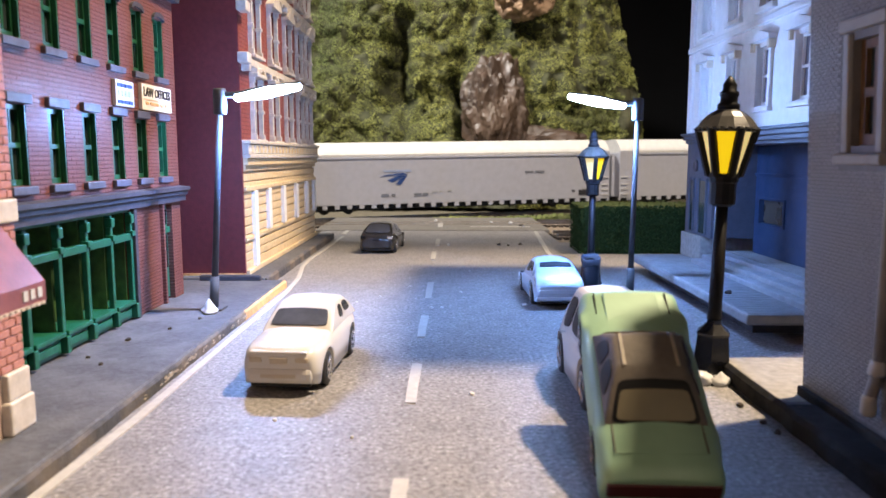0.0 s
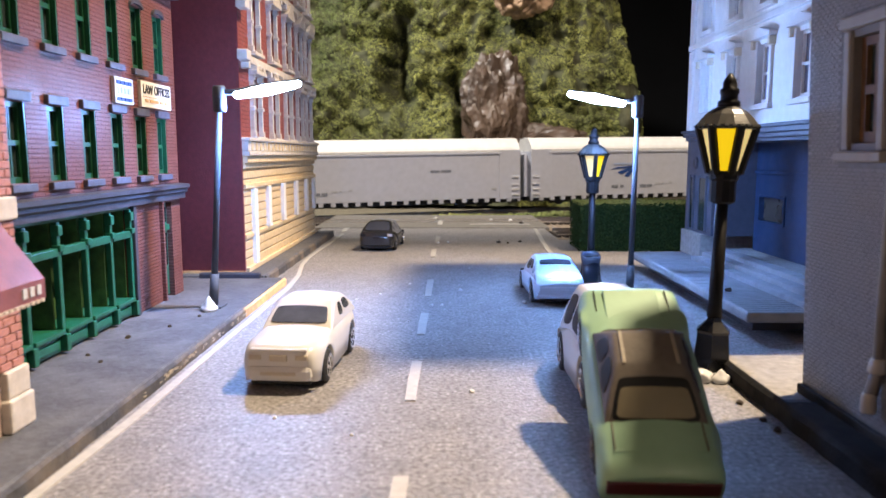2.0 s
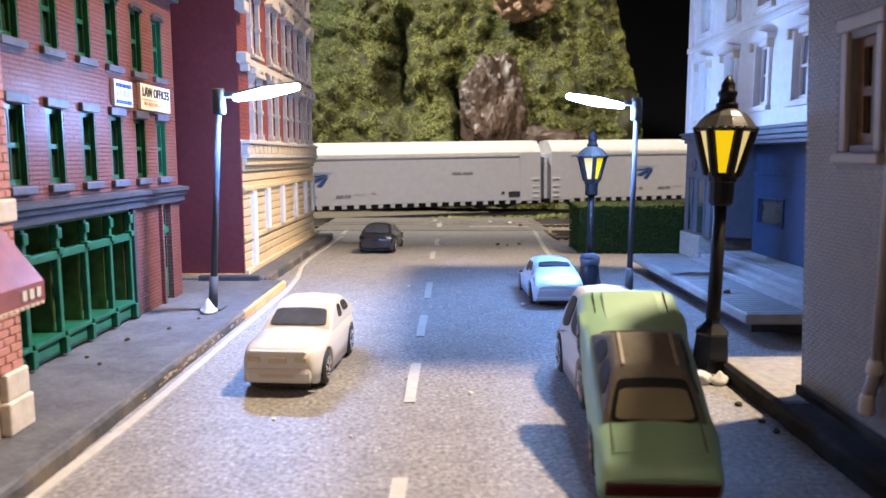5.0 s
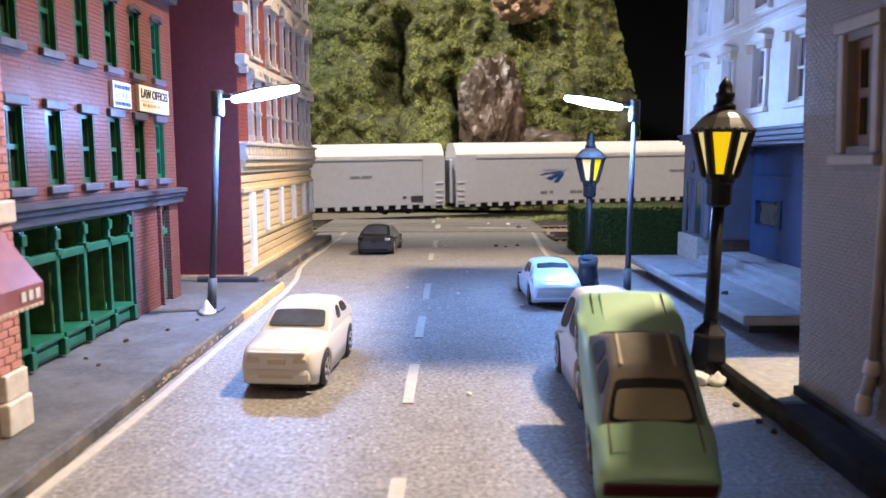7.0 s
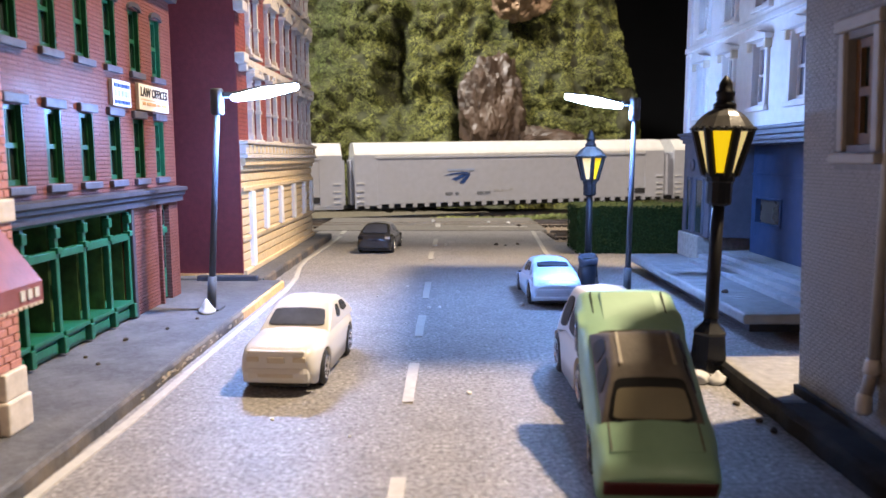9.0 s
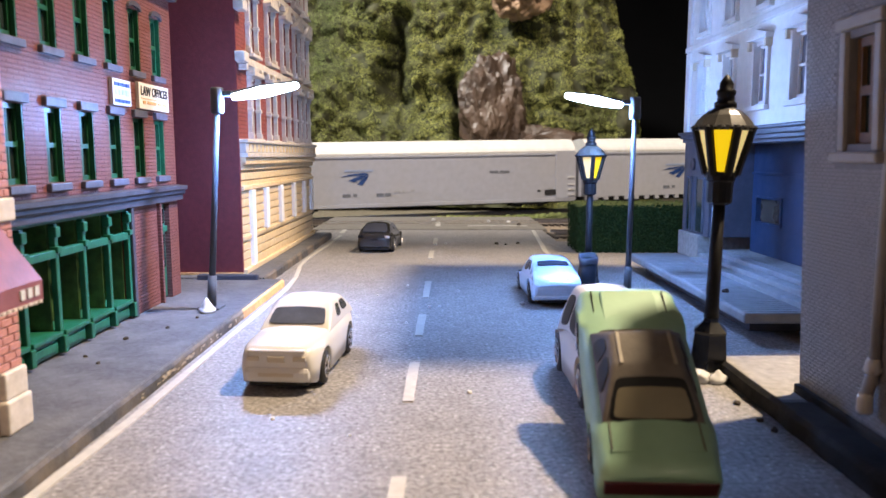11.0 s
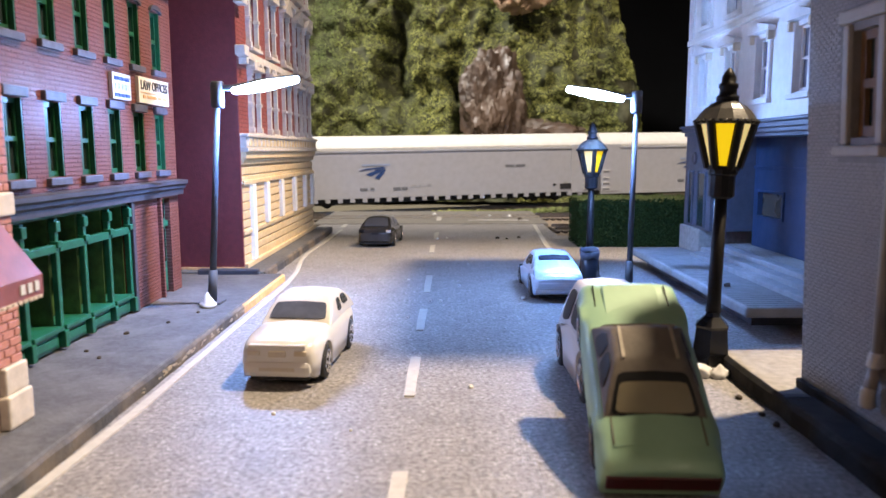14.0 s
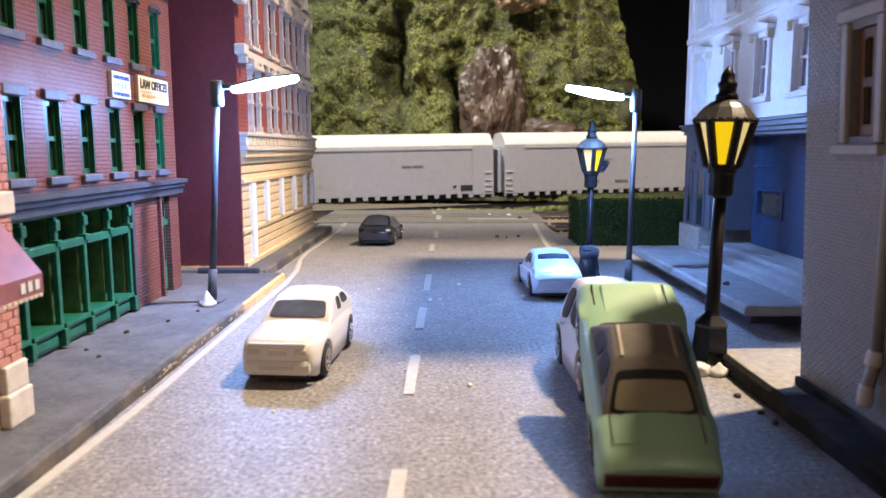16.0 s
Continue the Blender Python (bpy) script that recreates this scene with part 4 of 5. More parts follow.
        for g, v in list(outline()) + [(0, 0), (0.5, 0), (-0.5, 0), (0, 0.6), (0, -0.6)]:
            g *= share
            s = low + (head - low) * (lo + (hi - lo) * (v + 1) / 2)
            y, z = skin(s, crown(s))
            bow = 0.0006 * (1 - abs(2 * (s - f0) / (f1 - f0) - 1)) * crown(s) + 0.0004 * crown(s)
            pts.append((X(s), y * g, z + bow * (1 - abs(g))))
        plate(nm, pts, (sx * 0.00035, 0, abs(sx) * 0.00035))
    for sy in (-1, 1):
        for u0, u1, k0, k1 in sides:
            pts = []
            for g, v in outline(16, 0.6):
                u = (u0 + u1) / 2 + g * (u1 - u0) / 2
                k = (k0 + k1) / 2 + v * (k1 - k0) / 2
                s_lo = f0 + (f1 - f0) * u
                s_hi = t0 + (t1 - t0) * (u - 0.1) / 0.8
                s = s_lo + (s_hi - s_lo) * k
                y, z = skin(s, k)
                pts.append((X(s), sy * y, z))
            plate("side_window", pts, (0, sy * 0.0003, 0))
    part("chassis", box(-L * 0.47, L * 0.47, -W * 0.36, W * 0.36, ride - 0.0012, ride + 0.003, 0.0006), M["tyre"], car, "black plastic chassis")
    for c in (r_tail, r_head):
        for sy in (-1, 1):
            w = part("wheel", lathe([(wheel_r * 0.7, -0.0017), (wheel_r * 0.97, -0.0015), (wheel_r, -0.0009), (wheel_r, 0.0009), (wheel_r * 0.97, 0.0015), (wheel_r * 0.7, 0.0017)], 24), M["tyre"], car, "black tyre", True,
                     pose(c, sy * (W / 2 - 0.0021), wheel_r, -sy * 90, 0, 0))
            bm = bmesh.new()
            add_lathe(bm, [(wheel_r * 0.66, 0.0017), (wheel_r * 0.70, 0.0021), (wheel_r * 0.56, 0.0021), (wheel_r * 0.54, 0.0018)], 20)
            add_lathe(bm, [(wheel_r * 0.2, 0.0017), (wheel_r * 0.18, 0.0023), (wheel_r * 0.02, 0.0023)], 12)
            for k in range(5):
                add_box(bm, wheel_r * 0.1, wheel_r * 0.6, -wheel_r * 0.08, wheel_r * 0.08, 0.00172, 0.0021, 0, pose(0, 0, 0, 0, 0, 72 * k))
            part("rim", bm, M[rim], w, "bright five-spoke rim")
    return car


def heading(x, y, z, deg, rx=0, ry=0):
    return pose(x, y, z, 0, 0, deg) @ pose(0, 0, 0, rx, ry, 0)


# white saloon that comes towards the camera
wc = toy_car("white_car", heading(-0.0595, 0.3035, 0.0004, -94.5), 0.0745, 0.0318,
             [(0, 0.0165), (0.05, 0.0182), (0.2, 0.0190), (0.62, 0.0190), (0.75, 0.0187), (0.90, 0.0180), (0.95, 0.0173), (1, 0.0163)],
             (0.035, 0.655, 0.23, 0.45, 0.0276, 0.72), 0.0066, (0.21, 0.80), M["white_car"], "white die-cast toy saloon car on the street", nose_drop=0.12, flat=2.2, ends=0.74, glass="screen", side_glass="car_glass",
             panes=(0.15, 0.8, 0.17, 0.68, 0.86, 0.84), sides=((0.16, 0.44, 0.34, 0.80), (0.53, 0.70, 0.26, 0.78)))
part("bumper", box(0.0318, 0.0383, -0.0128, 0.0128, 0.0040, 0.0104, 0.0022), M["white_car"], wc, "moulded white bumper")
# slot, grille and lights are not hollow; the darker cream is their shade
part("bumper_slot", box(0.0375, 0.03848, -0.0068, 0.0068, 0.0066, 0.0081, 0.0003), M["cream_shade"], wc, "air slot, its shade coloured as a darker cream")
part("grille", box(0.0352, 0.03775, -0.0034, 0.0034, 0.0118, 0.0143, 0.0004), M["cream_shade"], wc, "moulded grille, its shade coloured as a darker cream")
part("hood_lip", box(0.0335, 0.0372, -0.0108, 0.0108, 0.0152, 0.0165, 0.0005), M["white_car"], wc)
for sy in (-1, 1):
    part("headlight", box(0.0340, 0.03765, sy * 0.0088 - 0.0025, sy * 0.0088 + 0.0025, 0.0122, 0.0143, 0.0006), M["cream_shade"], wc, "moulded headlight")
    part("fog_lamp", box(0.0355, 0.0381, sy * 0.0101 - 0.0013, sy * 0.0101 + 0.0013, 0.0068, 0.0082, 0.0004), M["cream_shade"], wc)

# dark coupe far down the street, tail to the camera
dc = toy_car("dark_car", heading(-0.0610, 0.708, 0.0003, 90 - 5), 0.074, 0.034,
             [(0, 0.0165), (0.08, 0.0182), (0.3, 0.0182), (0.65, 0.0170), (0.95, 0.0140), (1, 0.0125)],
             (0.04, 0.72, 0.28, 0.54, 0.0262, 0.60), 0.0068, (0.19, 0.80), M["dark_car"], "black die-cast toy coupe on the street", tail_drop=0.3, ends=0.74, foot=0.86)
for sy in (-1, 1):
    part("tail_light", box(-0.0374, -0.0358, sy * 0.0125 - 0.0024, sy * 0.0125 + 0.0024, 0.0135, 0.0165, 0.0005), M["chrome"] if sy < 0 else M["black"], dc)
part("number_plate", box(-0.0374, -0.036, -0.0035, 0.0035, 0.0115, 0.0135, 0.0003), M["black"], dc)

# pale blue coupe
bc = toy_car("pale_blue_car", heading(0.0655, 0.463, 0.0003, 90 + 2), 0.076, 0.0312,
             [(0, 0.0135), (0.06, 0.0155), (0.22, 0.0162), (0.62, 0.0152), (0.95, 0.0115), (1, 0.0105)],
             (0.02, 0.70, 0.36, 0.52, 0.0256, 0.66), 0.0066, (0.2, 0.80), M["blue_car"], "pale blue die-cast toy coupe on the street", tail_drop=0.1, ends=0.84, panes=(0.60, 0.80, 0.12, 0.86, 0.82, 0.86), sides=((0.30, 0.52, 0.34, 0.82), (0.57, 0.84, 0.22, 0.80)))
part("tail_panel", box(-0.0385, -0.037, -0.0125, 0.0125, 0.0083, 0.0112, 0.0006), M["blue_car"], bc)
part("bumper", box(-0.0392, -0.037, -0.0142, 0.0142, 0.0048, 0.0068, 0.0006), M["blue_car"], bc)

# white car under the green one
wc2 = toy_car("white_car", heading(0.0630, 0.2735, 0.0004, 90 + 1), 0.076, 0.0325,
              [(0, 0.0185), (0.06, 0.0205), (0.25, 0.0205), (0.62, 0.0215), (0.95, 0.0165), (1, 0.015)],
              (0.26, 0.90, 0.40, 0.74, 0.0366, 0.62), 0.0082, (0.2, 0.80), M["white_car"], "white die-cast toy car beneath the nose of a green one",
              sides=((0.14, 0.50, 0.10, 0.82), (0.55, 0.88, 0.10, 0.82)), side_glass="black")

# green muscle car, its nose up on the white one
gc = toy_car("green_car", heading(0.0577, 0.2135, 0.0145, 85.6, -1.4, -30), 0.074, 0.0328,
             [(0, 0.0158), (0.05, 0.0166), (0.25, 0.0174), (0.62, 0.0165), (0.95, 0.0148), (1, 0.0142)],
             (0.20, 0.69, 0.40, 0.565, 0.0250, 0.56), 0.0064, (0.2, 0.80), M["green_car"], "pale green die-cast muscle car, nose up on a white car", roof_mat=M["vinyl"], glass="tan_glass", nose_drop=0.06, tail_drop=0.08, flat=6.0, panes=(0.13, 0.60, 0.12, 0.86, 0.80, 0.86), foot=0.82, ends=0.90, side_glass="black", rear_gasket=True)
for sy in (-1, 1):
    part("roof_strip", box(-0.0075, 0.0050, sy * 0.0072 - 0.0005, sy * 0.0072 + 0.0005, 0.0248, 0.02545, 0.0002), M["tan_trim"], gc, "pale worn strip along the roof")
part("tail_panel", box(-0.0376, -0.0358, -0.0142, 0.0142, 0.0085, 0.0135, 0.0005), M["red_panel"], gc, "dark red tail panel")
part("hood_scoop", box(0.0165, 0.034, -0.0085, 0.0085, 0.0135, 0.0159, 0.0004), M["green_car"], gc)
# seams and trim of the green car
part("trunk_seam", box(-0.0304, -0.0301, -0.0118, 0.0118, 0.0170, 0.0172), M["green_car"], gc)
for sy in (-1, 1):
    part("trunk_seam", box(-0.0302, -0.0195, sy * 0.0116 - 0.00015, sy * 0.0116 + 0.00015, 0.0168, 0.01732), M["vinyl"], gc)
    part("hood_seam", box(0.0145, 0.0342, sy * 0.0112 - 0.0002, sy * 0.0112 + 0.0002, 0.0135, 0.01535), M["dark_car"], gc)


# ---- street furniture ----
def street_lamp(x, y, z, lean_top, arm, group):
    """lean_top: where the pole's top stands, from its foot. arm: reach over the street, with its sign."""
    H = 0.121
    lamp = empty("street_lamp", pose(x, y, z), "grey metal street lamp with bright white LED head", "street lamp", group)
    tx, ty = lean_top
    part("pole", add_tube(bmesh.new(), (0, 0, 0.0), (tx, ty, H - z - 0.004), 0.0019, 0.0015, 14), M["steel"], lamp, "", True)
    part("foot_sleeve", add_tube(bmesh.new(), (0, 0, 0), (tx * 0.16, ty * 0.16, 0.0185), 0.0026, 0.0024, 14), M["steel"], lamp, "", True)
    part("base_plate", box(-0.006, 0.006, -0.006, 0.006, 0.0, 0.0012, 0.0004), M["steel"], lamp)
    part("top_socket", lathe([(0.0030, 0), (0.0036, 0.001), (0.0036, 0.0125), (0.0030, 0.0138)], 14, (tx, ty, H - z - 0.010)), M["steel"], lamp, "", True)
    s = 1 if arm > 0 else -1
    bm = bmesh.new()
    add_box(bm, 0.003, 0.0085, -0.0016, 0.0016, -0.001, 0.002, 0.0005)
    bmesh.ops.transform(bm, matrix=pose(tx, ty, H - z, 0, 0, 0 if s > 0 else 180), verts=bm.verts[:])
    part("arm", bm, M["steel"], lamp)
    m = pose(tx, ty, H - z - 0.0012, 0, 0, 0 if s > 0 else 180) @ pose(0.008, 0, 0, 0, -9, 0)
    bm = bmesh.new()
    L = abs(arm)
    add_hull(bm, [(0, -0.0016, 0.0016), (0, 0.0016, 0.0016), (0, 0, 0.0032), (L * 0.45, -0.0014, 0.0031), (L * 0.45, 0.0014, 0.0031), (L * 0.45, 0, 0.0040),
                  (L, -0.0010, 0.0022), (L, 0.0010, 0.0022), (L, 0, 0.0032)])
    head = part("lamp_head", bm, M["steel"], lamp, "", False, m)
    bm = bmesh.new()
    rings = []
    for f, ry, lo, hi in ((0.0, 0.0018, -0.0012, 0.0014), (0.03, 0.0030, -0.0020, 0.0017), (0.45, 0.0048, -0.0030, 0.0030), (0.55, 0.0048, -0.0028, 0.0030), (0.97, 0.0034, -0.0014, 0.0022), (1.0, 0.0022, -0.0006, 0.0016)):
        zc, rz = (lo + hi) / 2, (hi - lo) / 2
        rings.append([bm.verts.new((L * f, ry * math.cos(2 * math.pi * k / 14), zc + rz * math.sin(2 * math.pi * k / 14))) for k in range(14)])
    for p, q in zip(rings, rings[1:]):
        for k in range(14):
            bm.faces.new((p[k], p[(k + 1) % 14], q[(k + 1) % 14], q[k]))
    bm.faces.new(rings[0])
    bm.faces.new(rings[-1][::-1])
    part("led_lens", bm, M["led"], head, "glowing blue-white LED lens")
    c = Vector((x + tx + s * (0.008 + abs(arm) * 0.5), y + ty, H - 0.0075))
    d = bpy.data.lights.new("street_lamp_light", "AREA")
    d.shape, d.size, d.size_y, d.energy, d.color = "RECTANGLE", abs(arm) * 0.8, 0.006, LED_POWER * 0.24, COOL
    new("street_lamp_light", d).matrix_world = Matrix.Translation(c)
    c = Vector((x + tx + s * 0.0098, y + ty, H - 0.0075))
    d = bpy.data.lights.new("street_lamp_light", "POINT")
    d.shadow_soft_size, d.energy, d.color = 0.0018, LED_POWER * 0.40, COOL
    new("street_lamp_light", d).matrix_world = Matrix.Translation(c)
    return lamp


LED_POWER = 1.6
street_lamp(-0.1285, 0.4, 0.005, (0.0075, 0.0), 0.036, "street lamps")
street_lamp(0.1175, 0.466, 0.0, (0.0015, 0.0), -0.036, "street lamps")


def glue_blob(x, y, z, r, label, material="glue", peak=0.0):
    bm = bmesh.new()
    bmesh.ops.create_icosphere(bm, subdivisions=3, radius=r)
    for v in bm.verts:
        v.co *= 1 + 0.35 * noise.noise(v.co * 300 + Vector((x * 100, 0, 0)))
        v.co.z = v.co.z * 0.7 if v.co.z > -r * 0.5 else -r * 0.35
        if v.co.z > 0:
            v.co.z += peak * r * math.exp(-(v.co.x ** 2 + v.co.y ** 2) / (0.4 * r) ** 2)
    b = part("glue_blob", bm, M[material], smooth=True)
    b.location = (x, y, z + r * 0.35)
    return tagged(b, label, "glue blob")


glue_blob(-0.1275, 0.389, 0.005, 0.0042, "translucent white blob of glue at a lamp's foot", peak=0.9)


def lantern(x, y, H, lit, turn=0, lean=0.0):
    k = H / 0.119
    la = empty("lantern", pose(x, y, 0.0) @ pose(0, 0, 0, 0, lean, 0) @ pose(0, 0, 0, 0, 0, turn), "black Victorian lantern post with glowing amber panes", "lantern", "lantern posts")
    part("pedestal", lathe([(0.0090 * k, 0), (0.0090 * k, 0.0015), (0.0083 * k, 0.002), (0.0068 * k, 0.0165 * k), (0.0072 * k, 0.0176 * k), (0.0034 * k, 0.0212 * k), (0.0026 * k, 0.024 * k)], 6, turn=math.pi / 6), M["black_shine"], la)
    part("post", lathe([(0.003 * k, 0.023 * k), (0.0027 * k, 0.028 * k), (0.0024 * k, 0.07 * k)], 14), M["black"], la, "", True)
    part("neck", lathe([(0.0035 * k, 0.0685 * k), (0.0049 * k, 0.0695 * k), (0.0049 * k, 0.0775 * k), (0.0056 * k, 0.0782 * k), (0.0056 * k, 0.0800 * k), (0.0046 * k, 0.0812 * k)], 12), M["black"], la)
    z0, z1, r0, r1 = 0.0805 * k, 0.0985 * k, 0.0056 * k, 0.0104 * k
    n = 6
    cage_ob = part("cage", lathe([(r0 * 1.1, z0 - 0.0008), (r0 * 1.15, z0 + 0.001), (r0 * 0.9, z0 + 0.001)], 6), M["black"], la)
    for i in range(n):
        a = 2 * math.pi * i / n
        c, s = math.cos(a), math.sin(a)
        part("cage_bar", add_tube(bmesh.new(), (r0 * c, r0 * s, z0), (r1 * c, r1 * s, z1), 0.0016 * k, 0.0017 * k, 6), M["black"], cage_ob)
    for i in range(n):
        a0, a1 = 2 * math.pi * i / n, 2 * math.pi * (i + 1) / n
        bm = bmesh.new()
        q = [(r0 * 0.93 * math.cos(a0), r0 * 0.93 * math.sin(a0), z0), (r0 * 0.93 * math.cos(a1), r0 * 0.93 * math.sin(a1), z0),
             (r1 * 0.95 * math.cos(a1), r1 * 0.95 * math.sin(a1), z1), (r1 * 0.95 * math.cos(a0), r1 * 0.95 * math.sin(a0), z1)]
        add_hull(bm, q + [(p[0] * 0.93, p[1] * 0.93, p[2]) for p in q])
        mid = (a0 + a1) / 2
        part("lantern_pane", bm, lit if abs(math.cos(mid)) < 0.5 else M["amber_pale"], cage_ob)
    bm = bmesh.new()
    prof = [(0.0108, 0.0975), (0.0116, 0.0992), (0.0104, 0.1008), (0.0085, 0.1032), (0.0062, 0.1050), (0.0040, 0.1062)]
    add_lathe(bm, [(r * k, z * k) for r, z in prof], 12, turn=math.pi / 12)
    cap = part("lantern_roof", bm, M["black_gloss"], la, "glossy scalloped lantern roof")
    bm = bmesh.new()
    for i in range(24):
        a = 2 * math.pi * i / 24
        add_lathe(bm, [(0.0003 * k, -0.0009 * k), (0.0013 * k, 0), (0.0003 * k, 0.0009 * k)], 6, (0.0112 * k * math.cos(a), 0.0112 * k * math.sin(a), 0.0985 * k))
    part("scalloped_rim", bm, M["black"], cap)
    part("finial", lathe([(0.0042 * k, 0.1062 * k), (0.0042 * k, 0.1082 * k), (0.0032 * k, 0.1088 * k), (0.0032 * k, 0.1108 * k), (0.0036 * k, 0.1114 * k), (0.0036 * k, 0.1128 * k), (0.0026 * k, 0.1134 * k), (0.0026 * k, 0.1156 * k), (0.0017 * k, 0.1172 * k), (0.0004 * k, 0.119 * k)], 12), M["black"], la, "", True)
    return la


lantern(0.1085, 0.2945, 0.1200, M["amber"], -22, 1.15)
lantern(0.1010, 0.511, 0.107, M["amber"], 30)
glue_blob(0.1000, 0.2830, 0.0, 0.0048, "clear glossy blob of glue at the lantern's foot", "glue")
glue_blob(0.1075, 0.2805, 0.0, 0.0034, "small clear blob of glue before the lantern", "glue", peak=0.6)

# litter bin at the far lantern's foot
bin_ob = empty("litter_bin", pose(0.0985, 0.4985, 0.0), "dark blue litter bin with a pale bag folded over its rim", "litter bin")
part("bin_body", lathe([(0.0052, 0), (0.0054, 0.0006), (0.0063, 0.0195), (0.0060, 0.0196), (0.0056, 0.017), (0.001, 0.0165)], 18), M["bin_blue"], bin_ob, "", True)
bm = bmesh.new()
rings = []
for r, z, w in ((0.0064, 0.0165, 0.0012), (0.0068, 0.0185, 0.0008), (0.0068, 0.0205, 0.0004), (0.0061, 0.0212, 0.0004), (0.0054, 0.0195, 0.0003), (0.0048, 0.0178, 0.0002)):
    rings.append([bm.verts.new((r * math.cos(a), r * math.sin(a), z + w * math.sin(3 * a + r * 900) + 0.0016 * math.sin(a))) for a in [2 * math.pi * k / 24 for k in range(24)]])
for p, q in zip(rings, rings[1:]):
    for k in range(24):
        bm.faces.new((p[k], p[(k + 1) % 24], q[(k + 1) % 24], q[k]))
part("bin_bag", bm, M["bag"], bin_ob, "pale translucent bag edge", True)

# clipped hedge
random.seed(8)
hedge = empty("hedge", pose(0.1865, 0.70, 0.0), "clipped dark green model hedge, its top coloured paler for the light", "hedge")
part("hedge_core", box(-0.062, 0.062, -0.026, 0.03, 0.0, 0.0425, 0.003), M["hedge"], hedge)


def leaf_tufts(name, spots, size, material, parent=None, at=None):
    """Many small crumpled leaf flakes, each a bent pair of triangles, in one mesh."""
    vs, fs = [], []
    for p, nrm in spots:
        n = Vector(nrm).normalized()
        t = n.orthogonal().normalized()
        t = Matrix.Rotation(random.uniform(0, 6.28), 3, n) @ t
        b = n.cross(t)
        s = size * random.uniform(0.4, 1.0) ** 1.0 * random.choice((0.7, 1.0, 1.0, 1.9))
        tilt = n * s * random.uniform(0.1, 0.9)
        o = Vector(p)
        i = len(vs)
        vs += [o - t * s, o + b * s * 0.6 + tilt * 0.4, o + t * s + tilt, o - b * s * 0.6 + tilt * 0.2]
        fs += [(i, i + 1, i + 2), (i, i + 2, i + 3)]
    me = bpy.data.meshes.new(name)
    me.from_pydata([tuple(v) for v in vs], [], fs)
    me.materials.append(material)
    ob = new(name, me)
    if parent is not None:
        ob.parent = parent
    return ob


spots, top_spots = [], []
for k in range(12000):
    f = random.random()
    x, z = random.uniform(-0.0635, 0.0635), random.uniform(0, 0.0435)
    if f < 0.5:
        spots.append(((x, -0.0265 + random.uniform(-0.001, 0.001), z), (0, -1, 0.4)))
    elif f < 0.85:
        top_spots.append(((x, random.uniform(-0.0275, 0.03), 0.0425 + random.uniform(-0.001, 0.0022)), (0, -0.2, 1)))
    else:
        spots.append(((-0.0632, random.uniform(-0.027, 0.03), z), (-1, 0, 0.4)))
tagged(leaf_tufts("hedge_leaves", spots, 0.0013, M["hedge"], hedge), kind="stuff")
# the paler colour paints in light falling on the hedge top
tagged(leaf_tufts("hedge_top_leaves", top_spots, 0.0015, M["hedge_lit_top"], hedge), "leaves along the top, coloured paler as if lit from above", kind="stuff")

# ---- tracks and train ----
A2, D2 = Vector((-0.158, 1.112)), Vector((0.9689, 0.2474))
GRADE = 0.0115
TRAIN_TURN = math.degrees(math.atan2(D2.y, D2.x))


def track(name, x0, x1, y, turn, z, label, ox=0.0, grade=0.0, tie_gap=0.0085):
    """Two rails on sleepers along the local x axis."""
    t = empty(name, pose(ox, y, z, 0, 0, turn) @ pose(0, 0, 0, 0, -math.degrees(math.atan(grade)), 0), label, "railway track")
    bm = bmesh.new()
    for s in (-1, 1):
        c = s * 0.016
        outline = [(c - 0.0018, 0.0025), (c + 0.0018, 0.0025), (c + 0.0004, 0.0033), (c + 0.0004, 0.0056), (c + 0.0011, 0.0058), (c + 0.0011, 0.007), (c - 0.0011, 0.007), (c - 0.0011, 0.0058), (c - 0.0004, 0.0056), (c - 0.0004, 0.0033)]
        b2 = bmesh.new()
        add_prism(b2, outline, x0, x1)
        bmesh.ops.transform(b2, matrix=Matrix(((0, 1, 0, 0), (1, 0, 0, 0), (0, 0, 1, 0), (0, 0, 0, 1))), verts=b2.verts[:])
        part("rail", b2, M["rail"], t)
    bm.free()
    vs, fs = [], []
    n = int((x1 - x0) / tie_gap)
    for i in range(n):
        x = x0 + i * tie_gap
        k = len(vs)
        vs += [(x + dx, dy, dz) for dz in (0.0, 0.0026) for dx, dy in ((-0.0022, -0.025), (0.0022, -0.025), (0.0022, 0.025), (-0.0022, 0.025))]
        fs += [(k, k + 1, k + 2, k + 3), (k + 4, k + 7, k + 6, k + 5), (k, k + 4, k + 5, k + 1), (k + 1, k + 5, k + 6, k + 2), (k + 2, k + 6, k + 7, k + 3), (k + 3, k + 7, k + 4, k)]
    me = bpy.data.meshes.new("sleepers")
    me.from_pydata(vs, [], fs)
    me.materials.append(M["tie"])
    ob = new("sleepers", me)
    ob.parent = t
    tagged(ob, "dark sleepers in ballast", kind="stuff")
    return t


TRAIN_Z = -0.0105


def grade_z(s):
    """The main line climbs gently past the town and levels out beyond."""
    return 0.016 * math.tanh(s / 0.95)


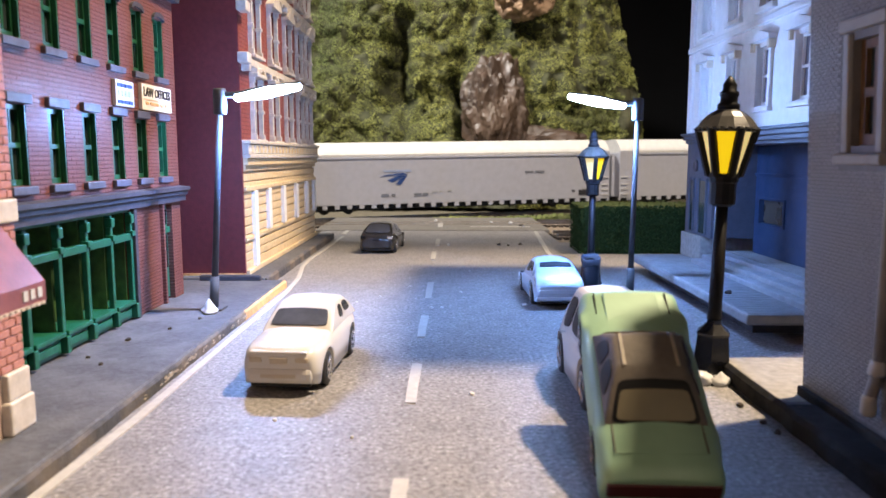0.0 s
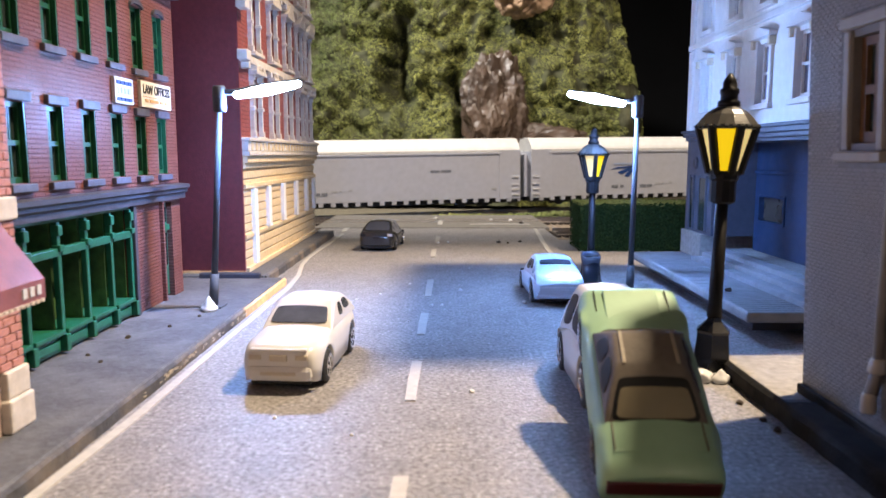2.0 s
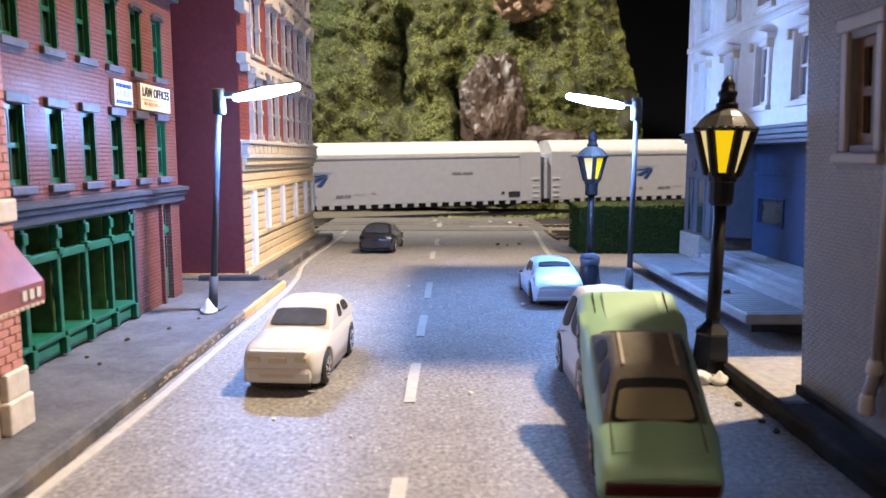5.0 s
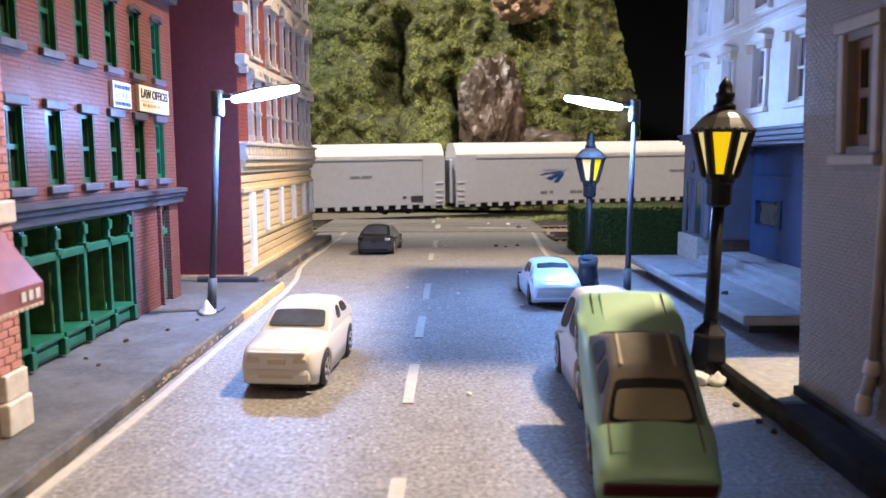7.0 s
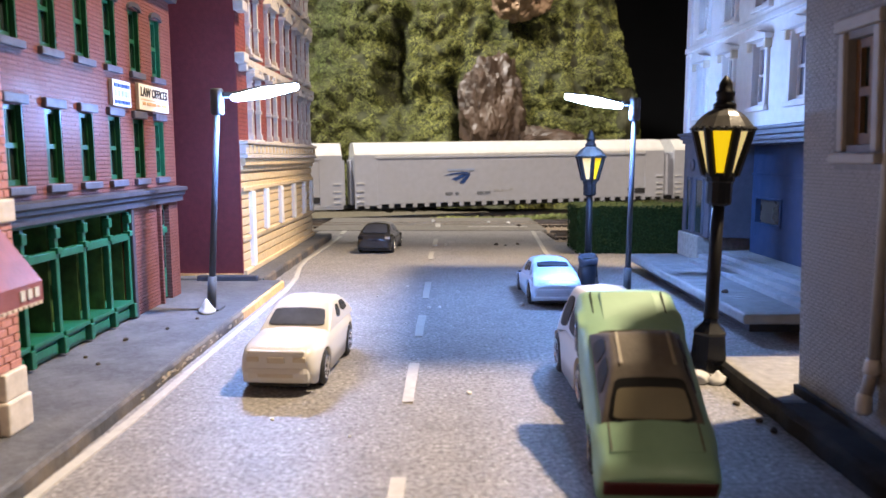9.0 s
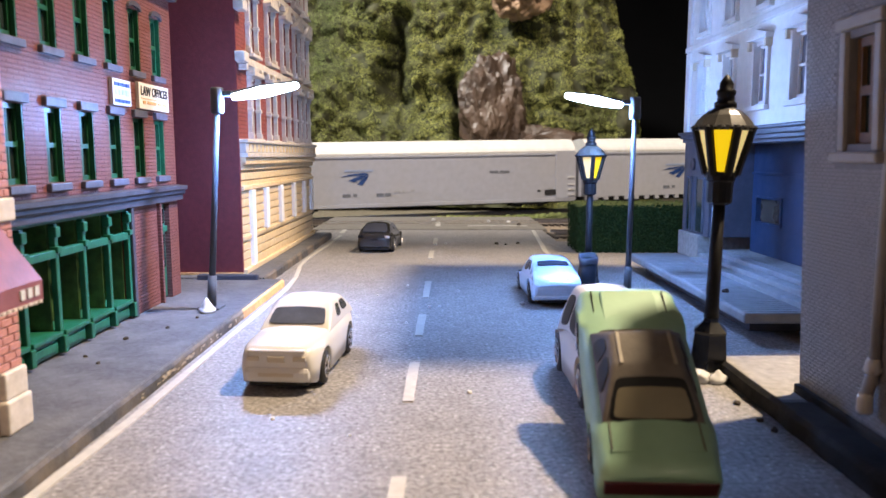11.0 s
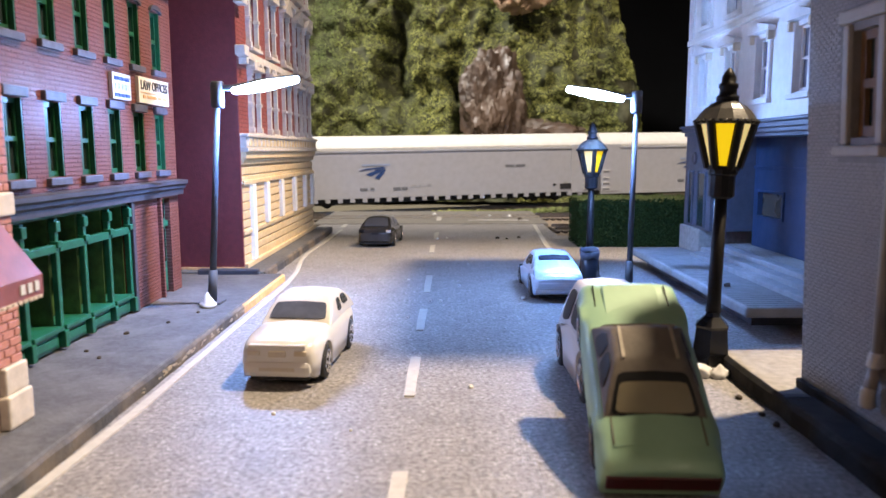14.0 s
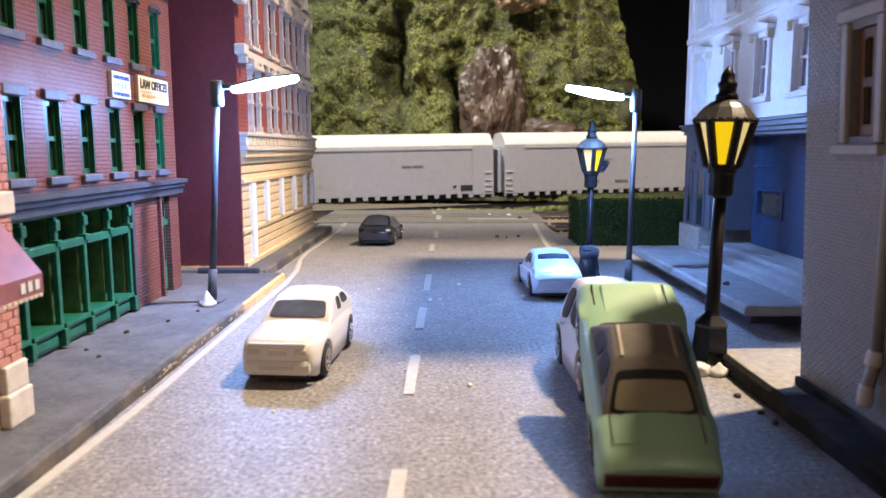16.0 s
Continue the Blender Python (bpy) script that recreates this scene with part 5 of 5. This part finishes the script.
def main_line():
    t = empty("main_track", pose(A2.x, A2.y, TRAIN_Z, 0, 0, TRAIN_TURN), "main line track with dark sleepers on brown ballast", "railway track")
    st = [-5.2 + 0.13 * i for i in range(81)]

    def sweep(name, outline, material, parent, label="", kind=""):
        bm = bmesh.new()
        rows = [[bm.verts.new((x, y, z + grade_z(x))) for y, z in outline] for x in st]
        n = len(outline)
        for a, b in zip(rows, rows[1:]):
            for j in range(n):
                bm.faces.new((a[j], a[(j + 1) % n], b[(j + 1) % n], b[j]))
        bm.faces.new(rows[0])
        bm.faces.new(rows[-1][::-1])
        return part(name, bm, material, parent, label)

    for s in (-1, 1):
        c = s * 0.016
        sweep("rail", [(c - 0.0018, 0.0025), (c + 0.0018, 0.0025), (c + 0.0004, 0.0033), (c + 0.0004, 0.0056), (c + 0.0011, 0.0058), (c + 0.0011, 0.007), (c - 0.0011, 0.007), (c - 0.0011, 0.0058), (c - 0.0004, 0.0056), (c - 0.0004, 0.0033)], M["rail"], t)
    vs, fs = [], []
    for i in range(1180):
        x = -5.1 + i * 0.0086
        k = len(vs)
        g = grade_z(x)
        vs += [(x + dx, dy, dz + g) for dz in (0.0, 0.0026) for dx, dy in ((-0.0022, -0.025), (0.0022, -0.025), (0.0022, 0.025), (-0.0022, 0.025))]
        fs += [(k, k + 1, k + 2, k + 3), (k + 4, k + 7, k + 6, k + 5), (k, k + 4, k + 5, k + 1), (k + 1, k + 5, k + 6, k + 2), (k + 2, k + 6, k + 7, k + 3), (k + 3, k + 7, k + 4, k)]
    me = bpy.data.meshes.new("sleepers")
    me.from_pydata(vs, [], fs)
    me.materials.append(M["tie"])
    ob = new("sleepers", me)
    ob.parent = t
    tagged(ob, "dark sleepers in ballast", kind="stuff")
    b = sweep("ballast_bed", [(-0.05, -0.045), (0.05, -0.045), (0.032, -0.0002), (-0.032, -0.0002)], M["ballast"], None)
    b.matrix_world = pose(A2.x, A2.y, TRAIN_Z, 0, 0, TRAIN_TURN)
    tagged(b, "brown ballast bed under the main track", "track bed", kind="structure")


main_line()
# green scatter along the foot of the ballast
random.seed(21)
spots = []
for k in range(14000):
    s = random.uniform(-0.25, 0.75)
    d = -0.036 - abs(random.gauss(0, 0.006))
    h = noise.noise((s * 9, 0, 4)) * 0.5 + 0.55
    if random.random() > h:
        continue
    q = Vector((A2.x, A2.y)) + D2 * s + Vector((-D2.y, D2.x)) * d
    spots.append(((q.x, q.y, TRAIN_Z + grade_z(s) + random.uniform(-0.004, 0.006 * h)), (0, -0.6, 1)))
for y, name in ((0.835, "near"), (0.985, "second")):
    track("side_track", 0.125, 0.9, y, 3, -0.0035, "siding rails with dark sleepers beside the crossing", 0.0)
    track("side_track", -0.9, -0.16, y, 3, -0.0035, "siding rails with dark sleepers beside the crossing", 0.0)

for k, y in enumerate((0.9615, 0.9935)):
    setting("crossing_rail", box(-0.158, 0.124, -0.0012, 0.0012, 0.0, 0.0019, 0.0003, pose(0, y, 0, 0, 0, 3)), M["rail"], "worn rail set flush in the crossing", "rail")
    # no groove is cut; a dark strip gives its shade
    setting("flangeway_strip", box(-0.158, 0.124, -0.002, 0.002, 0.0, 0.0015, 0, pose(0, y + 0.0048, 0, 0, 0, 3)), M["tie"], "raised dark strip standing in for the shaded groove beside a rail", "rail")

CAR_L = 0.5232


def autorack():
    """Origin at the rail, in the gap behind the car; the car reaches along +x."""
    car = empty("autorack_wagon", Matrix.Identity(4), "silver-grey closed autorack wagon with white roof, moving", "train wagon", "train wagons")
    x0, x1 = 0.0085, CAR_L - 0.0085
    zs, ze, zt = 0.0165, 0.0915, 0.1125
    hw = 0.032
    part("body", box(x0, x1, -hw, hw, zs + 0.0045, ze, 0.0008), M["train"], car)
    bm = bmesh.new()
    prof = [(-hw - 0.0012, ze + 0.0002), (-hw - 0.0012, ze + 0.0035), (-hw + 0.001, ze + 0.0075), (-hw + 0.006, ze + 0.013), (-hw + 0.014, zt - 0.001), (0, zt + 0.0005)]
    prof = prof + [(-y, z) for y, z in prof[-2::-1]]
    add_prism(bm, prof, x0 + 0.001, x1 - 0.001)
    bmesh.ops.transform(bm, matrix=Matrix(((0, 1, 0, 0), (1, 0, 0, 0), (0, 0, 1, 0), (0, 0, 0, 1))), verts=bm.verts[:])
    part("roof", bm, M["roof"], car, "white rounded roof")
    part("eave", box(x0 + 0.03, x1 - 0.03, -hw - 0.0018, hw + 0.0018, ze - 0.003, ze - 0.0002, 0.0004), M["train"], car)
    bm = bmesh.new()
    n = 40
    for k in range(n):
        u = x0 + 0.02 + (x1 - x0 - 0.04) * k / (n - 1)
        add_box(bm, u - 0.0006, u + 0.0006, -hw - 0.00008, -hw + 0.0002, zs + 0.008, ze - 0.0035)
    tagged(part("side_ribs", bm, M["train"], car), kind="stuff")
    n = 29
    for k in range(n):
        u = x0 + (x1 - x0) * k / (n - 1)
        part("sill_bracket", box(max(x0, u - 0.0035), min(x1, u + 0.0035), -hw - 0.0005, -hw + 0.003, zs - 0.0008, zs + 0.0047), M["train"], car)
    part("centre_sill", box(x0, x1, -0.024, 0.028, zs - 0.003, zs + 0.0046), M["tyre"], car)
    for s, u in ((1, x0), (-1, x1)):
        part("end_post", box(min(u + s * 0.0002, u + s * 0.034), max(u + s * 0.0002, u + s * 0.034), -hw - 0.0014, -hw + 0.0004, zs + 0.003, ze + 0.003, 0.0004), M["train"], car, "end door panel")
        lad = bmesh.new()
        for z in (zs + 0.0085, zs + 0.0165, zs + 0.0245, zs + 0.036):
            add_box(lad, min(u + s * 0.003, u + s * 0.014), max(u + s * 0.003, u + s * 0.014), -hw - 0.0034, -hw - 0.0012, z, z + 0.0014)
        part("ladder", lad, M["roof"], car, "white ladder rungs")
        part("coupler", box(min(u, u - s * 0.0083), max(u, u - s * 0.0083), -0.004, 0.004, zs - 0.002, zs + 0.004), M["tyre"], car)
        part("diaphragm", box(min(u + s * 0.0005, u - s * 0.005), max(u + s * 0.0005, u - s * 0.005), -0.016, 0.016, zs + 0.004, ze - 0.004, 0.001), M["train"], car)
        cx = u + s * 0.072
        truck = part("bogie", box(cx - 0.03, cx + 0.03, -0.022, 0.022, 0.0115, 0.0165, 0.001), M["tyre"], car, "black wagon bogie")
        for dx in (-0.018, 0.018):
            for sy in (-1, 1):
                part("wheel", lathe([(0.0085, -0.0015), (0.0088, -0.0008), (0.0082, 0.0012), (0.003, 0.0016)], 18), M["tyre"], truck, "", True, pose(cx + dx, sy * 0.0165, 0.0156, -sy * 90, 0, 0))
        part("side_frame", box(cx - 0.027, cx + 0.027, -0.0245, -0.0205, 0.0135, 0.0185, 0.001), M["tyre"], truck)
    # plain arrow-like marking in blue, and bars for its writing
    y = -hw - 0.0010
    u0, z0 = 0.168, 0.0575
    bm = bmesh.new()
    for pts in ([(-0.0235, 0.004), (-0.004, 0.006), (0.018, 0.007), (0.012, 0.0095), (-0.012, 0.0075)], [(-0.0125, -0.001), (0.004, 0.0055), (0.0165, 0.006), (0.0075, 0.0015), (-0.0045, -0.004)],
                [(0.0, -0.0068), (0.0085, 0.0012), (0.0175, 0.0058), (0.0135, -0.001), (0.0072, -0.0085)]):
        add_prism(bm, [(u0 + a, z0 + c) for a, c in pts], y, y + 0.0008)
    part("blue_marking", bm, M["navy"], car, "navy blue slanted stripes")
    for a, b_, c, d in ((-0.018, 0.024, 0.0112, 0.0140),):
        part("letter_bar", box(u0 + a, u0 + b_, y, y + 0.0008, z0 + c, z0 + d), M["greyblue"], car)
    for a, b_, c, d in ((-0.022, -0.0105, 0.0, 0.0042), (-0.0065, -0.0005, 0.0, 0.0042), (0.028, 0.039, 0.0, 0.0042), (0.0405, 0.0495, 0.0, 0.0042)):
        part("letter_bar", box(u0 + a, u0 + b_, y, y + 0.0008, 0.0325, 0.0365), M["greytext"], car)
    for a, b_ in ((0.204, 0.218), (0.2205, 0.236)):
        part("letter_bar", box(u0 + a, u0 + b_, y, y + 0.0008, 0.0630, 0.0660), M["greytext"], car)
    for a, b_, z in ((0.055, 0.064, 0.0365), (0.067, 0.07, 0.0365), (0.08, 0.086, 0.0375), (0.30, 0.308, 0.0345)):
        part("letter_bar", box(u0 + a, u0 + b_, y, y + 0.0008, z, z + 0.0026), M["markpale"], car)
    part("placard", box(x1 - 0.0525, x1 - 0.0305, -hw - 0.0012, -hw, 0.0262, 0.0345), M["ink"], car, "dark placard")
    part("placard", box(x1 - 0.0645, x1 - 0.0595, -hw - 0.0012, -hw, 0.0315, 0.0345), M["ink"], car)
    return car


wagon = autorack()
wagons = [wagon] + [copy_thing(wagon, Matrix.Identity(4)) for k in range(8)]
# one wagon carries no dark placard, and one has a plain skirt in place of the open brackets
for o in list(wagons[2].children):
    if o.name.startswith("placard"):
        bpy.data.objects.remove(o)
for o in list(wagons[5].children):
    if o.name.startswith("sill_bracket"):
        bpy.data.objects.remove(o)
part("sill_skirt", box(0.0085, CAR_L - 0.0085, -0.0326, -0.029, 0.0158, 0.0212, 0.0004), M["train"], wagons[5])
wagons[5]["label"] = "silver-grey autorack wagon with plain solid sill skirt, moving"


def along(s):
    """A wagon whose rear gap stands at s on the main line, on its two bogies."""
    s0, s1 = s + 0.08, s + CAR_L - 0.08
    z0, z1 = grade_z(s0), grade_z(s1)
    rise = (z1 - z0) / (s1 - s0)
    z = z0 - rise * 0.08
    return pose(A2.x + D2.x * s, A2.y + D2.y * s, TRAIN_Z + z + 0.007, 0, 0, TRAIN_TURN) @ pose(0, 0, 0, 0, -math.degrees(math.atan(rise)), 0)


def train_at(t):
    """How far the first gap between wagons has come along the track."""
    return -0.090263 + 0.18654 * t - 0.00002091 * t ** 2 - 0.000007611 * t ** 3


tagged(leaf_tufts("grass_scatter", spots, 0.0028, M["leaf"]), "green grass scatter along the ballast", "grass", kind="stuff")

# ---- mountain behind the tracks ----
random.seed(3)


def cleft(x, z):
    """Two dark ravines in the face, from 0 to 1."""
    wave = 0.03 * noise.noise((z * 9, 2, 5)) + 0.02 * noise.noise((z * 26, x * 20, 5))
    a = math.exp(-((x + 0.100 + 0.12 * (z - 0.3) + wave) / 0.026) ** 2) * math.exp(-((z - 0.30) / 0.11) ** 2)
    b = 0.6 * math.exp(-((x - 0.03 + wave * 0.6) / 0.016) ** 2) * math.exp(-((z - 0.2) / 0.12) ** 2)
    return max(a, b)


def hill_front(x, z):
    """Depth of the mountain's face over the ground."""
    p = Vector((x * 3.2, z * 2.2, 0.7))
    d = 1.60 + 0.10 * z
    d += 0.10 * noise.noise(p) + 0.05 * noise.noise(p * 2.7) + 0.02 * noise.noise(p * 7) - 0.04 * abs(noise.noise(Vector((x * 22, z * 19, 1)))) - 0.016 * noise.noise(Vector((x * 55, z * 50, 3)))
    d += 0.13 * cleft(x, z)
    if x > 0.30:
        d += 4.8 * (x - 0.30) ** 2
    return d


def hill_top(x):
    return 0.75 + 0.06 * noise.noise((x * 4, 3, 0)) - (max(0, x - 0.335) * 6.5 if x > 0.335 else 0)


NX, NZ = 320, 190
X0, X1 = -2.6, 0.56
vs, fs = [], []
for j in range(NZ + 1):
    for i in range(NX + 1):
        f = i / NX
        x = X1 - (X1 - X0) * (1 - f) ** 1.8
        top = max(0.02, hill_top(x))
        z = top * j / NZ
        vs.append((x, hill_front(x, z), z - 0.02))
for j in range(NZ):
    for i in range(NX):
        a = j * (NX + 1) + i
        fs.append((a, a + 1, a + NX + 2, a + NX + 1))
n0 = len(vs)
for i in range(NX + 1):
    x, y, z = vs[NZ * (NX + 1) + i]
    vs.append((x, y + 0.5, z - 0.02))
for i in range(NX):
    a = NZ * (NX + 1) + i
    fs.append((a, a + 1, n0 + i + 1, n0 + i))
me = bpy.data.meshes.new("mountain")
me.from_pydata(vs, [], fs)
for p in me.polygons:
    p.use_smooth = True
me.materials.append(M["earth"])
mountain = tagged(new("mountain", me), "steep model mountain covered in green foliage scatter", "mountain", kind="structure")
spots = []
for k in range(330000):
    x = random.uniform(-0.62, 0.50)
    z = random.uniform(0.0, 1) * max(0.03, hill_top(x))
    cover = noise.noise((x * 9, z * 7, 2)) + 0.4 * noise.noise((x * 30, z * 30, 5))
    if cover < -0.55 or 0.045 < x < 0.15 and 0.0 < z < 0.30 + 0.06 * noise.noise((x * 30, z * 8, 1)):
        continue
    if noise.noise((x * 42, z * 38, 9)) < -0.36 or cleft(x, z) > 0.35 and random.random() < 0.5:
        continue
    y = hill_front(x, z)
    gx = (hill_front(x + 0.004, z) - y) / 0.004
    gz = (hill_front(x, z + 0.004) - y) / 0.004
    n = Vector((gx, -1, gz)).normalized()
    n = (n + Vector((random.uniform(-0.8, 0.8), -0.1, random.uniform(-0.2, 1.1)))).normalized()
    spots.append((Vector((x, y, z - 0.02)) + Vector((0, -1, 0)) * random.uniform(-0.002, 0.009), n))
tagged(leaf_tufts("foliage", spots, 0.0018, M["leaf"], mountain), "dense green and yellow foliage scatter", kind="stuff")


def boulder(x, y, z, rx, ry, rz, seed, material, label):
    bm = bmesh.new()
    bmesh.ops.create_icosphere(bm, subdivisions=5, radius=1.0)
    for v in bm.verts:
        d = v.co.normalized()
        c = noise.cell(d * 3.1 + Vector((seed, 0, 0)))
        v.co = d * (1 + 0.14 * noise.noise(d * 1.4 + Vector((seed, 1, 0))) + 0.22 * noise.noise(Vector((d.x * 4, d.y * 4, d.z * 2)) + Vector((0, seed, 0))) + 0.14 * abs(noise.noise(Vector((d.x * 8, d.y * 8, d.z * 4)))) + 0.03 * noise.noise(d * 22) + 0.03 * c)
        v.co = Vector((v.co.x * rx, v.co.y * ry, v.co.z * rz))
    b = part("rock", bm, material)
    b.location = (x, y, z)
    return tagged(b, label, "rock")


boulder(0.102, 1.575, 0.185, 0.066, 0.05, 0.108, 6.0, M["rock"], "craggy dark brown rock outcrop on the mountain")
boulder(0.20, 1.57, 0.085, 0.14, 0.06, 0.06, 7.0, M["rock"], "low reddish brown rock at the mountain's foot")
boulder(0.16, 1.60, 0.425, 0.06, 0.05, 0.05, 9.0, M["rock_pale"], "pale brown rock high on the mountain")

# ---- bricks of the corner house ----
random.seed(12)
brick_meshes = []
for k in range(5):
    bm = bmesh.new()
    add_box(bm, 0, 0.0058, -0.0003 * random.uniform(0.7, 1.4), 0.0009, 0, 0.00235, 0.0003)
    me = bpy.data.meshes.new("brick")
    bm.to_mesh(me)
    bm.free()
    me.materials.append(M["brick_near"])
    brick_meshes.append(me)
rows_b = [0.0192 + 0.00265 * k for k in range(17)] + [0.0714 + 0.00265 * k for k in range(58)]
for j, z in enumerate(rows_b):
    for i in range(4):
        x = CW - 0.0061 * (i + 1) - (0.00305 if j % 2 else 0)
        b = new("brick", random.choice(brick_meshes))
        b.parent = corner_house
        b.matrix_local = pose(x, 0.0, z, 0, random.uniform(-0.6, 0.6), 0)
    if j % 2:
        bm = bmesh.new()
        add_box(bm, CW - 0.003, CW - 0.0003, -0.0003, 0.0009, z, z + 0.00235, 0.0003)
        part("half_brick", bm, M["brick_near"], corner_house)

# ---- bricks of the grey house ----
gb = []
for k in range(4):
    bm = bmesh.new()
    d = -0.00016 * random.uniform(0.7, 1.3)
    add_hull(bm, [(a, 0.0003, c) for a in (0, 0.00288) for c in (0, 0.0011)] + [(a, d, c) for a in (0.00016, 0.00272) for c in (0.00016, 0.00094)])
    me = bpy.data.meshes.new("brick")
    bm.to_mesh(me)
    bm.free()
    me.materials.append(M["grey_brick_piece"])
    gb.append(me)
vs, fs = [], []
count = 0
for j in range(128):
    z = 0.0042 + 0.00122 * j
    for i in range(17):
        x = 0.0006 + 0.003 * i + (0.0015 if j % 2 else 0)
        if x + 0.0029 > 0.0206 and x < 0.0464 and 0.0795 < z + 0.0011 and z < 0.1235:
            continue
        if 0.040 < z < 0.079 and i < 10 and count < 300:
            b = new("brick", random.choice(gb))
            b.parent = grey_house
            b.matrix_local = pose(x, 0.0, z)
            count += 1
            continue
        d = -0.00016 * random.uniform(0.7, 1.3)
        k = len(vs)
        vs += [(x, 0.0002, z), (x + 0.00288, 0.0002, z), (x + 0.00288, 0.0002, z + 0.0011), (x, 0.0002, z + 0.0011),
               (x + 0.00016, d, z + 0.00016), (x + 0.00272, d, z + 0.00016), (x + 0.00272, d, z + 0.00094), (x + 0.00016, d, z + 0.00094)]
        fs += [(k + 4, k + 5, k + 6, k + 7), (k, k + 1, k + 5, k + 4), (k + 1, k + 2, k + 6, k + 5), (k + 2, k + 3, k + 7, k + 6), (k + 3, k, k + 4, k + 7)]
me = bpy.data.meshes.new("brickwork")
me.from_pydata(vs, [], fs)
me.materials.append(M["grey_brick_piece"])
ob = new("brickwork", me)
ob.parent = grey_house
tagged(ob, kind="stuff")

# ---- grit and pebbles on the street ----
random.seed(44)


def pebble(x, y, z, r, material, label):
    bm = bmesh.new()
    bmesh.ops.create_icosphere(bm, subdivisions=2, radius=r)
    seed = Vector((x * 1000, y * 1000, 0))
    for v in bm.verts:
        v.co *= 1 + 0.4 * noise.noise(v.co / r * 0.9 + seed)
        v.co.z = max(v.co.z * 0.75, -r * 0.4)
    b = part("pebble", bm, material)
    b.location = (x, y, z + r * 0.4)
    return tagged(b, label, "pebble", "scattered pebbles")


white_grit = ((-0.0085, 0.427, 0.0013), (-0.0025, 0.428, 0.0011), (0.0095, 0.268, 0.0011), (0.0095, 0.478, 0.0012), (-0.042, 0.462, 0.001), (-0.055, 0.445, 0.0008),
              (0.047, 0.435, 0.0016), (-0.025, 0.50, 0.0009), (-0.02, 0.385, 0.0008), (0.03, 0.36, 0.0007), (-0.03, 0.225, 0.0007), (-0.058, 0.24, 0.0008),
              (-0.008, 0.735, 0.0016), (0.002, 0.74, 0.0014), (0.085, 0.97, 0.003), (0.06, 0.985, 0.0024), (-0.014, 1.0, 0.003), (0.018, 0.57, 0.0008))
for x, y, r in white_grit:
    pebble(x, y, 0.001 if y > 0.885 else 0.0, r, M["glue"], "tiny white crumb of ballast on the street")
dark_grit = ((0.053, 0.74, 0.002), (0.075, 0.745, 0.0018), (0.062, 0.735, 0.0013), (0.139, 0.262, 0.0026), (0.1165, 0.235, 0.001), (0.105, 0.255, 0.0013), (0.106, 0.238, 0.0011),
             (0.107, 0.229, 0.0012), (0.155, 0.40, 0.0018), (0.095, 0.93, 0.003), (-0.146, 0.33, 0.0012), (-0.135, 0.352, 0.001), (-0.15, 0.30, 0.0009), (-0.128, 0.375, 0.0009), (-0.14, 0.29, 0.0009))
for x, y, r in dark_grit:
    z = 0.005 if x < -0.11 else (0.0139 if x > 0.15 else (0.006 if x > 0.13 or x == 0.1165 else (0.001 if y > 0.885 else 0.0)))
    pebble(x, y, z, r, M["tie"], "small dark brown pebble")


def motions():
    """The train rolls along its track; the rest of the place stands still."""
    for k, w in enumerate(wagons):
        walk(w, [(t, along(train_at(t) - (k - 1) * CAR_L)) for t in range(17)])


motions()
